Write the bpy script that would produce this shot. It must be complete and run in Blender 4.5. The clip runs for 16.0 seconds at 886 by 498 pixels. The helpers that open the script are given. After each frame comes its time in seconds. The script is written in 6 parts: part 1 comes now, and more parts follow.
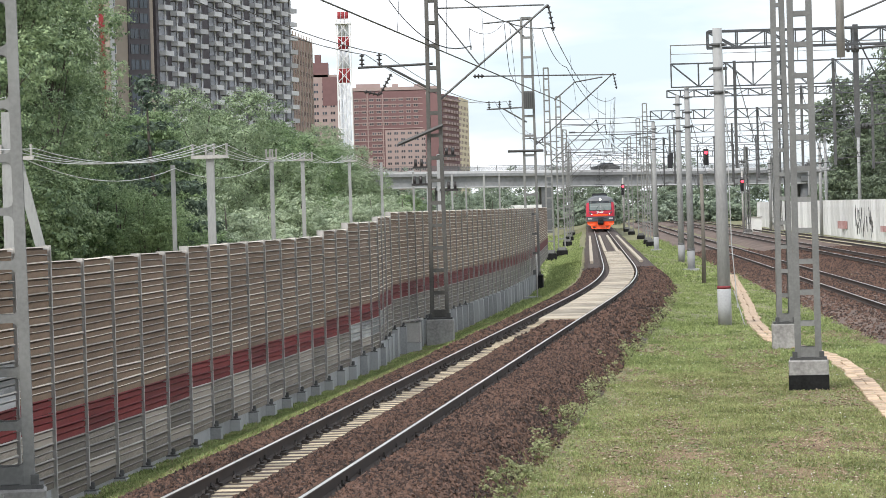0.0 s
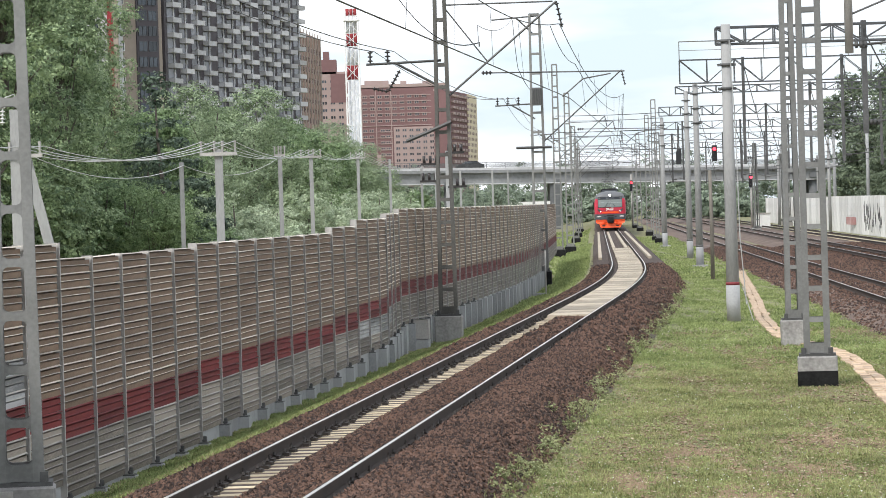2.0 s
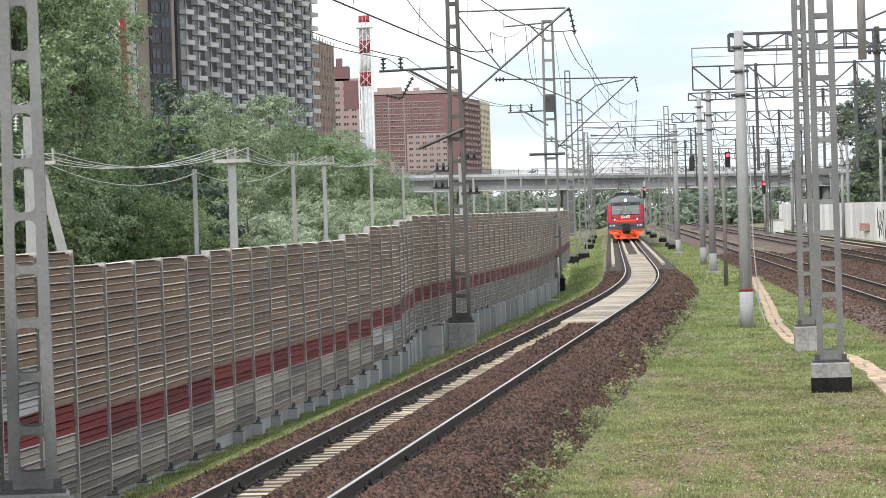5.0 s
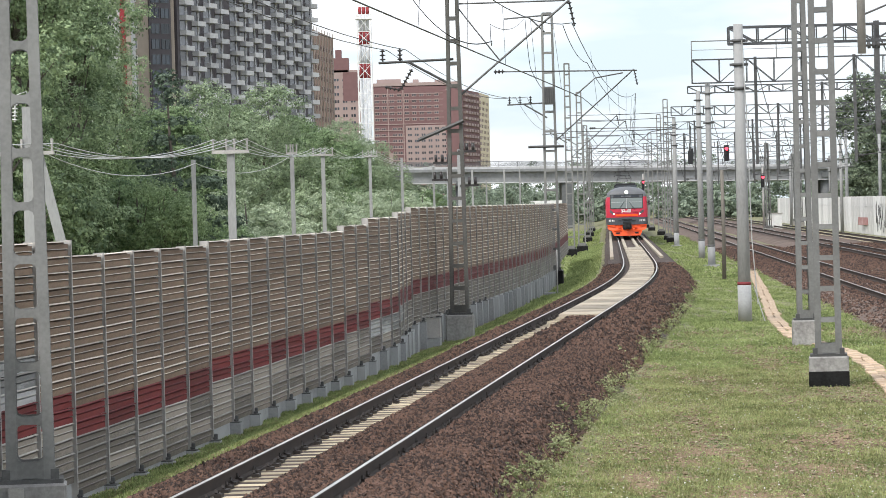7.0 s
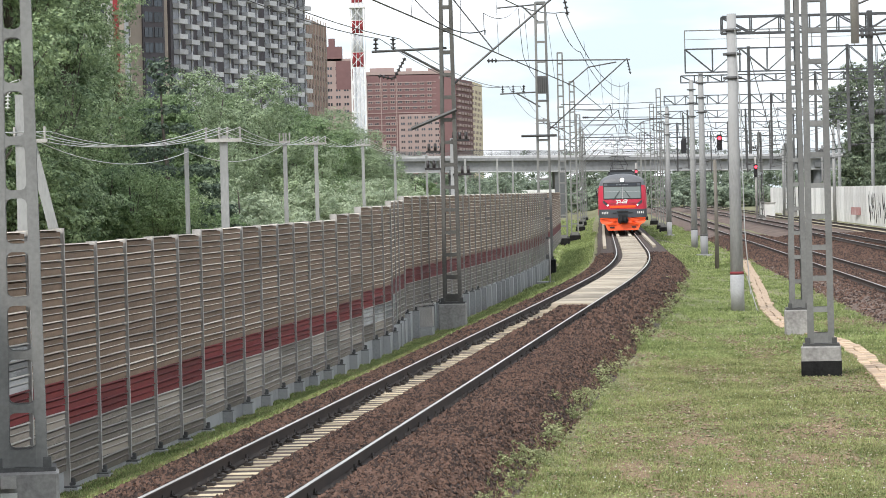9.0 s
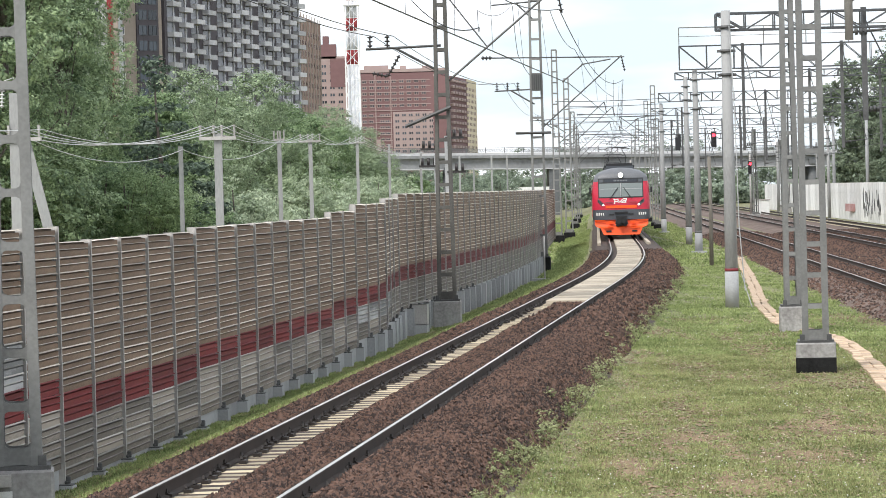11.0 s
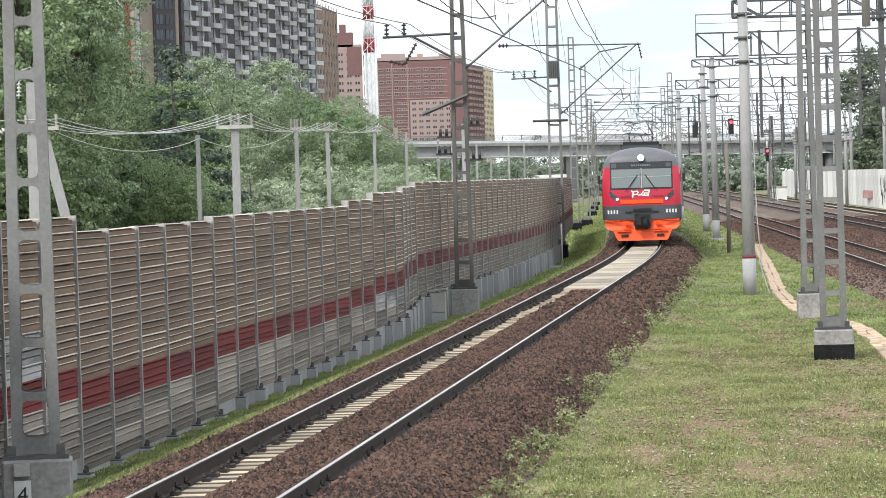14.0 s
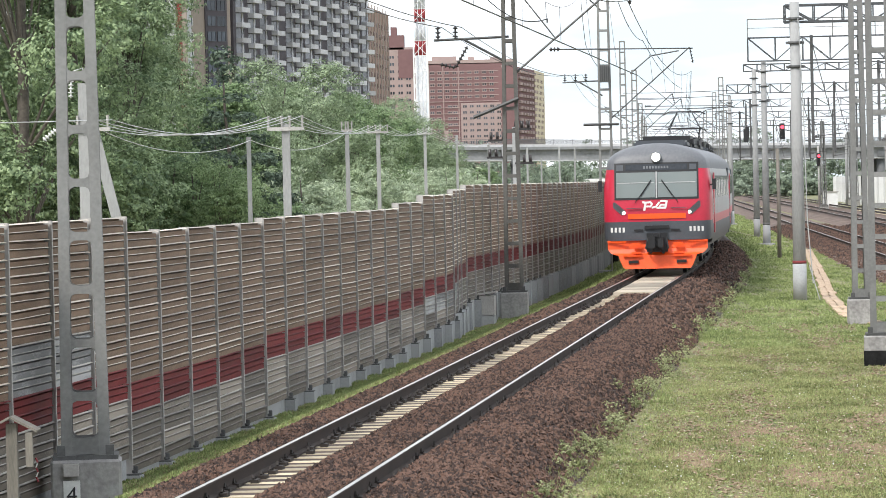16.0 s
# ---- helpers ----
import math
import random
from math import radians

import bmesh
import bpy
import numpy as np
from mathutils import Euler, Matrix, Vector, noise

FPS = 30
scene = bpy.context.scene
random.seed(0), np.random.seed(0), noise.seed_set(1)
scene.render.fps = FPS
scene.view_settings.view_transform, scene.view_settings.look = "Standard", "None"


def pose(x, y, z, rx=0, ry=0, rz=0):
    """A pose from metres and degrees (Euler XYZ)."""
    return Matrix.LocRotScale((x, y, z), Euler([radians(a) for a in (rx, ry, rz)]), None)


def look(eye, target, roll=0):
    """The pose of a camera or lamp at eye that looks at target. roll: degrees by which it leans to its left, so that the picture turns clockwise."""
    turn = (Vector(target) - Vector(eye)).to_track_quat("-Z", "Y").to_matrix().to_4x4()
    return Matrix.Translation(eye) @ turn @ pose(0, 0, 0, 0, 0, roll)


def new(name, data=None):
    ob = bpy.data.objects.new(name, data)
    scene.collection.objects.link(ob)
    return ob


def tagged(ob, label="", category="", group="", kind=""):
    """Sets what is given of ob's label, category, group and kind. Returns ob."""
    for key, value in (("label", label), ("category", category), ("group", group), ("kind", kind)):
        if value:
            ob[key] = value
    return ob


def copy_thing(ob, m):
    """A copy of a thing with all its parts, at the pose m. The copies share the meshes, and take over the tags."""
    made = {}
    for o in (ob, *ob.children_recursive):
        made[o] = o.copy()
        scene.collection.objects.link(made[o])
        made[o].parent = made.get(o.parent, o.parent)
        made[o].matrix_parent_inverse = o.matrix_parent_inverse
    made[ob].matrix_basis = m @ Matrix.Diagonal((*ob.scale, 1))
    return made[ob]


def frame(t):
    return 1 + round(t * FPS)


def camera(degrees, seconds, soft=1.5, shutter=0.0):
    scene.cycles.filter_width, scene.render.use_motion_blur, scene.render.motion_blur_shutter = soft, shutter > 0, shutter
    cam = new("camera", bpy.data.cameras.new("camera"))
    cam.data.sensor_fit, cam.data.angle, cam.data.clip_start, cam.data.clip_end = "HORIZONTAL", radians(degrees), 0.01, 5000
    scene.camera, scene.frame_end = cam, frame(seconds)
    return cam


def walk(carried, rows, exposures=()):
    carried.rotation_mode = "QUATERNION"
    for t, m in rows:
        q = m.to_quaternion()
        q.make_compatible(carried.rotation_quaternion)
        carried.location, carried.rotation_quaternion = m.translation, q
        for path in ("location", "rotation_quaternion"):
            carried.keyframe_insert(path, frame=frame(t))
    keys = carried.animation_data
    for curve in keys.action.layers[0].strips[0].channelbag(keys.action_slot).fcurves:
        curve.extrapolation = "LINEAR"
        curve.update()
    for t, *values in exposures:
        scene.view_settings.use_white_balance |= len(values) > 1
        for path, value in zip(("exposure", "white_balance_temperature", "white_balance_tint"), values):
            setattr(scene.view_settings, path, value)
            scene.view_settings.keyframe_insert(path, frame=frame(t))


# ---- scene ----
cam = camera(16.23, 16.0, soft=0.6)
EYE = 3.1
ROWS = [
    (0.0, -0.7217, 1.6266, -0.3949),
    (0.5, -0.7393, 1.6345, -0.3696),
    (1.0, -0.7613, 1.7024, -0.3252),
    (1.5, -0.7867, 1.7256, -0.2760),
    (2.0, -0.7777, 1.7297, -0.2376),
    (2.5, -0.8062, 1.6742, -0.2040),
    (3.0, -0.7170, 1.5332, -0.1633),
    (3.5, -0.5617, 1.6242, -0.1276),
    (6.0, -0.7200, 1.7924, 0.0170),
    (6.5, -0.7441, 1.5738, 0.0115),
    (7.0, -0.7953, 1.4999, -0.0208),
    (7.5, -0.8483, 1.4348, -0.0350),
    (8.0, -0.8747, 1.5001, -0.0684),
    (8.5, -0.8821, 1.4504, -0.0848),
    (9.0, -1.0031, 1.3763, -0.1520),
    (11.5, -1.0724, 1.5324, -0.2651),
    (12.0, -1.1079, 1.5778, -0.2427),
    (12.5, -1.1417, 1.5871, -0.2726),
    (13.0, -1.1712, 1.5036, -0.2432),
    (13.5, -1.1952, 1.6899, -0.1826),
    (14.0, -1.2651, 1.6813, 0.0623),
    (14.5, -1.2484, 1.5534, 0.2702),
    (15.0, -1.2468, 1.4737, 0.4640),
    (15.5, -1.2147, 1.4538, 0.6828),
    (16.0, -1.1848, 1.3288, 0.9912),
]
walk(cam, [(t, pose(0, 0, EYE, 90 + pitch, roll, yaw)) for t, pitch, roll, yaw in ROWS], exposures=[(0.0, 0.31), (7.0, 0.31), (9.0, 0.35), (12.5, 0.42), (14.5, 0.45), (16.0, 0.51)])

# ---- light: bright, thinly overcast summer day ----
SUN_AZ, SUN_EL = radians(215), radians(48)
world = bpy.data.worlds.new("sky")
scene.world = world
world.use_nodes = True
wt = world.node_tree
wt.nodes.clear()
w_out = wt.nodes.new("ShaderNodeOutputWorld")
w_bg = wt.nodes.new("ShaderNodeBackground")
w_sky = wt.nodes.new("ShaderNodeTexSky")
w_sky.sky_type = "NISHITA"
w_sky.sun_disc = False
w_sky.sun_elevation, w_sky.sun_rotation = SUN_EL, SUN_AZ
w_co = wt.nodes.new("ShaderNodeTexCoord")
w_map = wt.nodes.new("ShaderNodeMapping")
w_map.inputs["Scale"].default_value = (6, 6, 22)
w_noise = wt.nodes.new("ShaderNodeTexNoise")
w_noise.inputs["Scale"].default_value = 1.3
w_noise.inputs["Detail"].default_value = 5
w_ramp = wt.nodes.new("ShaderNodeValToRGB")
w_ramp.color_ramp.elements[0].position, w_ramp.color_ramp.elements[0].color = 0.40, (0.8, 0.8, 0.8, 1)
w_ramp.color_ramp.elements[1].position, w_ramp.color_ramp.elements[1].color = 0.56, (0.97, 0.97, 0.97, 1)
w_mix = wt.nodes.new("ShaderNodeMix")
w_mix.data_type = "RGBA"
w_cloud = wt.nodes.new("ShaderNodeMix")
w_cloud.data_type = "RGBA"
w_cloud.inputs[6].default_value = (5.2, 6.15, 7.1, 1)
w_cloud.inputs[7].default_value = (8.1, 8.35, 8.8, 1)
w_soft = wt.nodes.new("ShaderNodeMapRange")
w_soft.inputs["From Min"].default_value, w_soft.inputs["From Max"].default_value = 0.36, 0.54
wt.links.new(w_noise.outputs["Fac"], w_soft.inputs["Value"])
wt.links.new(w_soft.outputs[0], w_cloud.inputs[0])
wt.links.new(w_cloud.outputs[2], w_mix.inputs[7])
wt.links.new(w_co.outputs["Generated"], w_map.inputs["Vector"])
wt.links.new(w_map.outputs[0], w_noise.inputs["Vector"])
wt.links.new(w_noise.outputs["Fac"], w_ramp.inputs[0])
wt.links.new(w_ramp.outputs[0], w_mix.inputs[0])
wt.links.new(w_sky.outputs[0], w_mix.inputs[6])
wt.links.new(w_mix.outputs[2], w_bg.inputs[0])
w_bg.inputs[1].default_value = 0.128
wt.links.new(w_bg.outputs[0], w_out.inputs[0])
sun_data = bpy.data.lights.new("sun", "SUN")
sun_data.energy, sun_data.angle, sun_data.color = 2.4, radians(12), (1.0, 0.96, 0.9)
sun = new("sun", sun_data)
sun.matrix_world = look((0, 0, 60), Vector((0, 0, 60)) - Vector((math.sin(SUN_AZ) * math.cos(SUN_EL), math.cos(SUN_AZ) * math.cos(SUN_EL), math.sin(SUN_EL))))


# ---- materials ----
def mat(name, color, rough=0.8, metal=0.0, vary=0.25, scale=3.0, fine=40.0, bump=0.0, stretch=(1, 1, 1), rand=0.0, color2=None, coords="Object", spec=0.5, island=False):
    m = bpy.data.materials.new(name)
    m.use_nodes = True
    t = m.node_tree
    n, l = t.nodes, t.links
    b = n["Principled BSDF"]
    b.inputs["Roughness"].default_value = rough
    b.inputs["Metallic"].default_value = metal
    b.inputs["Specular IOR Level"].default_value = spec
    co = n.new("ShaderNodeTexCoord")
    mp = n.new("ShaderNodeMapping")
    mp.inputs["Scale"].default_value = stretch
    l.new(co.outputs[coords], mp.inputs["Vector"])
    big, small = n.new("ShaderNodeTexNoise"), n.new("ShaderNodeTexNoise")
    big.inputs["Scale"].default_value, small.inputs["Scale"].default_value = scale, fine
    big.inputs["Detail"].default_value = 6
    small.inputs["Detail"].default_value = 3
    l.new(mp.outputs[0], big.inputs["Vector"])
    l.new(mp.outputs[0], small.inputs["Vector"])
    ramp = n.new("ShaderNodeValToRGB")
    c2 = color2 or tuple(min(1, c * (1 + vary)) for c in color)
    c1 = tuple(c * (1 - vary) for c in color) if color2 is None else color
    ramp.color_ramp.elements[0].position, ramp.color_ramp.elements[0].color = 0.34, (*c1, 1)
    ramp.color_ramp.elements[1].position, ramp.color_ramp.elements[1].color = 0.66, (*c2, 1)
    add = n.new("ShaderNodeMath")
    add.operation = "MULTIPLY_ADD"
    add.inputs[1].default_value = 0.6
    half = n.new("ShaderNodeMath")
    half.operation = "MULTIPLY"
    half.inputs[1].default_value = 0.4
    l.new(small.outputs["Fac"], half.inputs[0])
    l.new(big.outputs["Fac"], add.inputs[0])
    l.new(half.outputs[0], add.inputs[2])
    last = add.outputs[0]
    if rand:
        if island:
            geo = n.new("ShaderNodeNewGeometry")
            src = geo.outputs["Random Per Island"]
        else:
            info = n.new("ShaderNodeObjectInfo")
            src = info.outputs["Random"]
        sh = n.new("ShaderNodeMath")
        sh.operation = "MULTIPLY_ADD"
        sh.inputs[1].default_value = rand
        l.new(src, sh.inputs[0])
        sub = n.new("ShaderNodeMath")
        sub.operation = "SUBTRACT"
        sub.inputs[1].default_value = rand / 2
        l.new(last, sub.inputs[0])
        l.new(sub.outputs[0], sh.inputs[2])
        last = sh.outputs[0]
    l.new(last, ramp.inputs[0])
    l.new(ramp.outputs[0], b.inputs["Base Color"])
    if bump:
        bp = n.new("ShaderNodeBump")
        bp.inputs["Strength"].default_value = bump
        bp.inputs["Distance"].default_value = 0.02
        l.new(small.outputs["Fac"], bp.inputs["Height"])
        l.new(bp.outputs[0], b.inputs["Normal"])
    return m


def glow(name, color, strength):
    m = bpy.data.materials.new(name)
    m.use_nodes = True
    b = m.node_tree.nodes["Principled BSDF"]
    b.inputs["Base Color"].default_value = (*color, 1)
    b.inputs["Emission Color"].default_value = (*color, 1)
    b.inputs["Emission Strength"].default_value = strength
    return m


def leaf_mat(name, dark, light):
    m = mat(name, dark, rough=0.6, color2=light, rand=0.3, island=True, scale=0.85, fine=3.0, spec=0.3)
    t = m.node_tree
    n, l = t.nodes, t.links
    b, out = n["Principled BSDF"], n["Material Output"]
    tr = n.new("ShaderNodeBsdfTranslucent")
    mx = n.new("ShaderNodeMixShader")
    mx.inputs[0].default_value = 0.3
    l.new(b.inputs["Base Color"].links[0].from_socket, tr.inputs["Color"])
    l.new(b.outputs[0], mx.inputs[1])
    l.new(tr.outputs[0], mx.inputs[2])
    l.new(mx.outputs[0], out.inputs["Surface"])
    return m


M = {
    "grass": mat("grass_soil", (0.085, 0.10, 0.035), color2=(0.24, 0.215, 0.105), scale=1.6, fine=15, bump=0.6, stretch=(1, 0.3, 1)),
    "blade": leaf_mat("grass_blade", (0.115, 0.16, 0.05), (0.42, 0.49, 0.205)),
    "blade_dry": leaf_mat("parched_grass_blade", (0.14, 0.155, 0.055), (0.455, 0.47, 0.22)),
    "dry": leaf_mat("dry_grass", (0.2, 0.16, 0.08), (0.46, 0.38, 0.24)),
    "earth": mat("bare_earth", (0.15, 0.105, 0.065), color2=(0.31, 0.22, 0.14), scale=0.8, fine=12, bump=0.5),
    # near bed coloured darker so gaps between its loose stones read as shade
    "ballast": mat("ballast", (0.02, 0.013, 0.010), color2=(0.085, 0.053, 0.04), scale=2.0, fine=22, bump=1.0),
    "ballast_main": mat("main_line_ballast", (0.068, 0.045, 0.035), color2=(0.18, 0.122, 0.094), scale=1.2, fine=14, bump=1.0, stretch=(1, 0.35, 1)),
    "stone": mat("ballast_stone", (0.024, 0.0125, 0.009), color2=(0.14, 0.078, 0.055), rand=0.6, island=True, scale=0.6, fine=30, bump=0.3),
    "sleeper": mat("concrete_sleeper", (0.45, 0.38, 0.265), vary=0.3, rand=0.6, scale=1.5, fine=30, bump=0.3),
    "plank": mat("pale_worn_deck", (0.40, 0.345, 0.27), vary=0.35, rand=0.6, scale=2, fine=14, bump=0.3),
    "rail_side": mat("rusty_rail", (0.036, 0.023, 0.017), vary=0.35, rough=0.85, metal=0.0, scale=2, fine=40),
    "rail_top": mat("polished_rail", (0.6, 0.57, 0.53), vary=0.25, rough=0.35, metal=1.0, scale=0.5, fine=60, stretch=(8, 0.2, 1)),
    "clip": mat("rail_clip", (0.035, 0.028, 0.024), rough=0.7, metal=0.3),
    "board_brown": mat("brown_fence_board", (0.2, 0.137, 0.094), vary=0.3, rough=0.65, spec=0.25, rand=0.16, scale=1.2, fine=18, stretch=(1.5, 1, 4)),
    "board_red": mat("red_fence_board", (0.165, 0.024, 0.024), vary=0.3, rough=0.65, spec=0.25, rand=0.3, scale=1.2, fine=18, stretch=(1, 1, 3)),
    "board_pale": mat("pale_painted_fence_board", (0.34, 0.34, 0.335), vary=0.4, rough=0.65, spec=0.25, rand=0.4, scale=1.8, fine=12, stretch=(1.5, 1, 4)),
    # near-black colour painting the shade beside the posts
    "board_back": mat("post_gap_shade", (0.03, 0.025, 0.022), vary=0.3, rough=0.9, scale=1.2, fine=12),
    "board_grey": mat("grey_fence_board", (0.265, 0.228, 0.19), vary=0.4, rough=0.65, spec=0.25, rand=0.45, scale=1.2, fine=18, stretch=(1, 1, 3)),
    # paler lip colour stands in for sky light caught on the upper edge
    "lip": mat("sky_lit_board_edge", (0.52, 0.46, 0.38), vary=0.35, rough=0.6, rand=0.5, scale=1.5, fine=6),
    "gantry": mat("dark_grey_gantry_paint", (0.085, 0.089, 0.094), vary=0.2, rough=0.6, metal=0.2, scale=1.5, fine=20),
    "wire_pale": mat("pale_aluminium_wire", (0.5, 0.5, 0.5), rough=0.5, metal=0.3),
    "litter": mat("pale_dry_leaf", (0.35, 0.27, 0.19), color2=(0.5, 0.43, 0.32), rand=0.9, island=True, scale=1, fine=9),
    "band": mat("dark_red_band", (0.22, 0.04, 0.045), vary=0.2),
    "zinc": mat("galvanised_steel", (0.44, 0.42, 0.40), vary=0.2, rough=0.6, metal=0.2, scale=2, fine=30),
    # same painted sky light for the lips of the grey boards
    "lip_grey": mat("sky_lit_grey_board_edge", (0.36, 0.34, 0.30), vary=0.35, rand=0.5, scale=1.5, fine=6),
    "concrete": mat("grey_concrete", (0.355, 0.36, 0.365), vary=0.2, rand=0.3, scale=1.5, fine=20, bump=0.35),
    "pole": mat("weathered_pole_concrete", (0.295, 0.295, 0.292), vary=0.22, rand=0.3, scale=1.2, fine=20, bump=0.3, stretch=(1, 1, 0.3)),
    "concrete_dirty": mat("stained_concrete", (0.2, 0.19, 0.185), color2=(0.42, 0.41, 0.39), scale=2.2, fine=15, bump=0.4),
    "mast_brown": mat("weathered_dark_mast_paint", (0.10, 0.096, 0.088), vary=0.3, rough=0.65, metal=0.2, rand=0.2, scale=1.5, fine=20),
    "mast_paint": mat("grey_mast_paint", (0.205, 0.205, 0.198), vary=0.22, rough=0.6, metal=0.2, rand=0.3, scale=1.5, fine=20),
    "mast_dark": mat("dark_steel", (0.11, 0.11, 0.11), vary=0.3, rough=0.6, metal=0.4, rand=0.3, scale=2, fine=20),
    "tar": mat("black_tar", (0.014, 0.014, 0.014), vary=0.5, rough=0.9, spec=0.2, fine=20, bump=0.4),
    "wire": mat("dark_wire", (0.05, 0.05, 0.052), rough=0.5, metal=0.6),
    "insul": mat("brown_insulator", (0.035, 0.03, 0.03), rough=0.3),
    "white_paint": mat("white_paint", (0.72, 0.72, 0.7), vary=0.12, rough=0.6),
    "black_paint": mat("black_paint", (0.02, 0.02, 0.022), rough=0.45),
    "t_red": mat("train_red", (0.52, 0.025, 0.055), vary=0.1, rough=0.3, scale=0.8, fine=12),
    "t_grey": mat("train_dark_grey", (0.072, 0.08, 0.092), vary=0.15, rough=0.4, scale=0.8, fine=12),
    "t_roof": mat("train_roof_grey", (0.135, 0.14, 0.152), vary=0.2, rough=0.45, scale=0.8, fine=12),
    "t_display": mat("train_display_glass", (0.035, 0.04, 0.048), vary=0.3, rough=0.2, scale=1.0, fine=12),
    "t_side": mat("train_side_grey", (0.42, 0.42, 0.42), vary=0.12, rough=0.4, scale=0.8, fine=12),
    "t_orange": mat("train_orange", (0.95, 0.10, 0.012), vary=0.12, rough=0.4, scale=1.2, fine=16),
    "t_black": mat("train_black", (0.016, 0.016, 0.018), rough=0.5, fine=16),
    "brick_path": mat("pale_brick_path", (0.50, 0.37, 0.26), vary=0.2, rand=0.6, scale=2, fine=20, bump=0.3),
    "bark": mat("bark", (0.10, 0.085, 0.07), vary=0.4, scale=2, fine=16, bump=0.5),
    "birch": mat("birch_bark", (0.25, 0.24, 0.22), color2=(0.6, 0.59, 0.56), scale=3, fine=9, stretch=(1, 1, 0.3)),
    "b_dark": mat("dark_facade", (0.08, 0.07, 0.079), vary=0.15, scale=0.05, fine=0.8),
    "b_tan": mat("tan_facade", (0.30, 0.25, 0.21), vary=0.12, scale=0.05, fine=0.8),
    "b_brown": mat("brown_brick_facade", (0.27, 0.175, 0.14), vary=0.14, scale=0.05, fine=0.8),
    # distant haze mixed into these three tones: mauve reds, paled yellow
    "b_red": mat("hazed_red_brick_facade", (0.18, 0.098, 0.10), vary=0.12, scale=0.03, fine=0.5),
    "b_pink": mat("hazed_pale_brick_facade", (0.35, 0.265, 0.25), vary=0.1, scale=0.03, fine=0.5),
    "b_yel": mat("hazed_yellow_facade", (0.62, 0.53, 0.38), vary=0.1, scale=0.03, fine=0.5),
    "pane_shade": mat("shaded_window_glass", (0.10, 0.103, 0.115), vary=0.5, rand=0.9, rough=0.18, spec=0.35, scale=0.3, fine=2),
    "balc": mat("pale_balcony", (0.50, 0.49, 0.50), vary=0.2, rand=0.4, scale=0.3, fine=3),
    "pane": mat("window_glass_dark", (0.05, 0.06, 0.075), vary=0.4, rand=0.8, rough=0.08, scale=0.3, fine=2),
    "stripe_red": mat("red_panel", (0.24, 0.025, 0.03), vary=0.15, scale=0.2, fine=2),
    "chim_red": mat("chimney_red", (0.27, 0.035, 0.04), vary=0.2, scale=0.3, fine=2),
    "faded_red": mat("faded_red_paint", (0.36, 0.13, 0.12), color2=(0.6, 0.42, 0.4), scale=0.8, fine=5),
    "chim_flue": mat("chimney_flue", (0.62, 0.63, 0.65), vary=0.15, scale=0.3, fine=2),
    "chim_white": mat("chimney_white", (0.78, 0.78, 0.78), vary=0.1, scale=0.3, fine=2),
    "bridge_mid": mat("bridge_girder_grey", (0.23, 0.235, 0.24), vary=0.25, scale=0.15, fine=2),
    "bridge": mat("bridge_concrete", (0.5, 0.5, 0.51), vary=0.2, scale=0.15, fine=2),
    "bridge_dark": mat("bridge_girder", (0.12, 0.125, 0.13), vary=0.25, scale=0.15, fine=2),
    "white_wall": mat("whitewashed_concrete_panel", (0.58, 0.57, 0.55), color2=(0.84, 0.83, 0.81), rand=0.3, scale=0.9, fine=5, bump=0.2),
    "wood": mat("weathered_wood", (0.165, 0.15, 0.128), vary=0.3, scale=2, fine=20, stretch=(4, 4, 0.6)),
    "leaf_a": leaf_mat("leaf_mid", (0.105, 0.16, 0.085), (0.4, 0.5, 0.28)),
    "leaf_b": leaf_mat("leaf_silver", (0.25, 0.31, 0.21), (0.58, 0.66, 0.47)),
    "leaf_e": leaf_mat("leaf_willow", (0.145, 0.195, 0.115), (0.38, 0.465, 0.29)),
    "leaf_f": leaf_mat("leaf_far_dark", (0.085, 0.112, 0.08), (0.27, 0.33, 0.215)),
    "leaf_c": leaf_mat("leaf_dark", (0.055, 0.082, 0.062), (0.18, 0.24, 0.17)),
    "leaf_g": leaf_mat("leaf_deep", (0.095, 0.15, 0.075), (0.33, 0.44, 0.225)),
    "leaf_d": leaf_mat("leaf_light", (0.115, 0.175, 0.08), (0.41, 0.52, 0.27)),
    # leaf colour lightened and greyed to carry the haze of distance
    "leaf_h": leaf_mat("leaf_far_hazed", (0.13, 0.165, 0.125), (0.35, 0.42, 0.31)),
    "weed": leaf_mat("weed_leaf", (0.17, 0.2, 0.085), (0.52, 0.55, 0.3)),
    "zinc_white": mat("white_insulator", (0.7, 0.7, 0.68), vary=0.1, rough=0.3),
    "red_light": glow("red_signal_lamp", (1.0, 0.03, 0.05), 6.0),
    "head_light": glow("headlamp", (1.0, 0.93, 0.78), 8.0),
    "small_light": glow("marker_lamp", (1.0, 0.97, 0.9), 2.5),
}
g = bpy.data.materials.new("windscreen")
g.use_nodes = True
gb = g.node_tree.nodes["Principled BSDF"]
gb.inputs["Base Color"].default_value = (0.20, 0.23, 0.225, 1)
gb.inputs["Roughness"].default_value = 0.06
M["screen"] = g


# ---- mesh helpers ----
def box(bm, x0, x1, y0, y1, z0, z1):
    v = [bm.verts.new(p) for p in ((x0, y0, z0), (x1, y0, z0), (x1, y1, z0), (x0, y1, z0), (x0, y0, z1), (x1, y0, z1), (x1, y1, z1), (x0, y1, z1))]
    for f in ((3, 2, 1, 0), (4, 5, 6, 7), (0, 1, 5, 4), (1, 2, 6, 5), (2, 3, 7, 6), (3, 0, 4, 7)):
        bm.faces.new([v[i] for i in f])
    return v


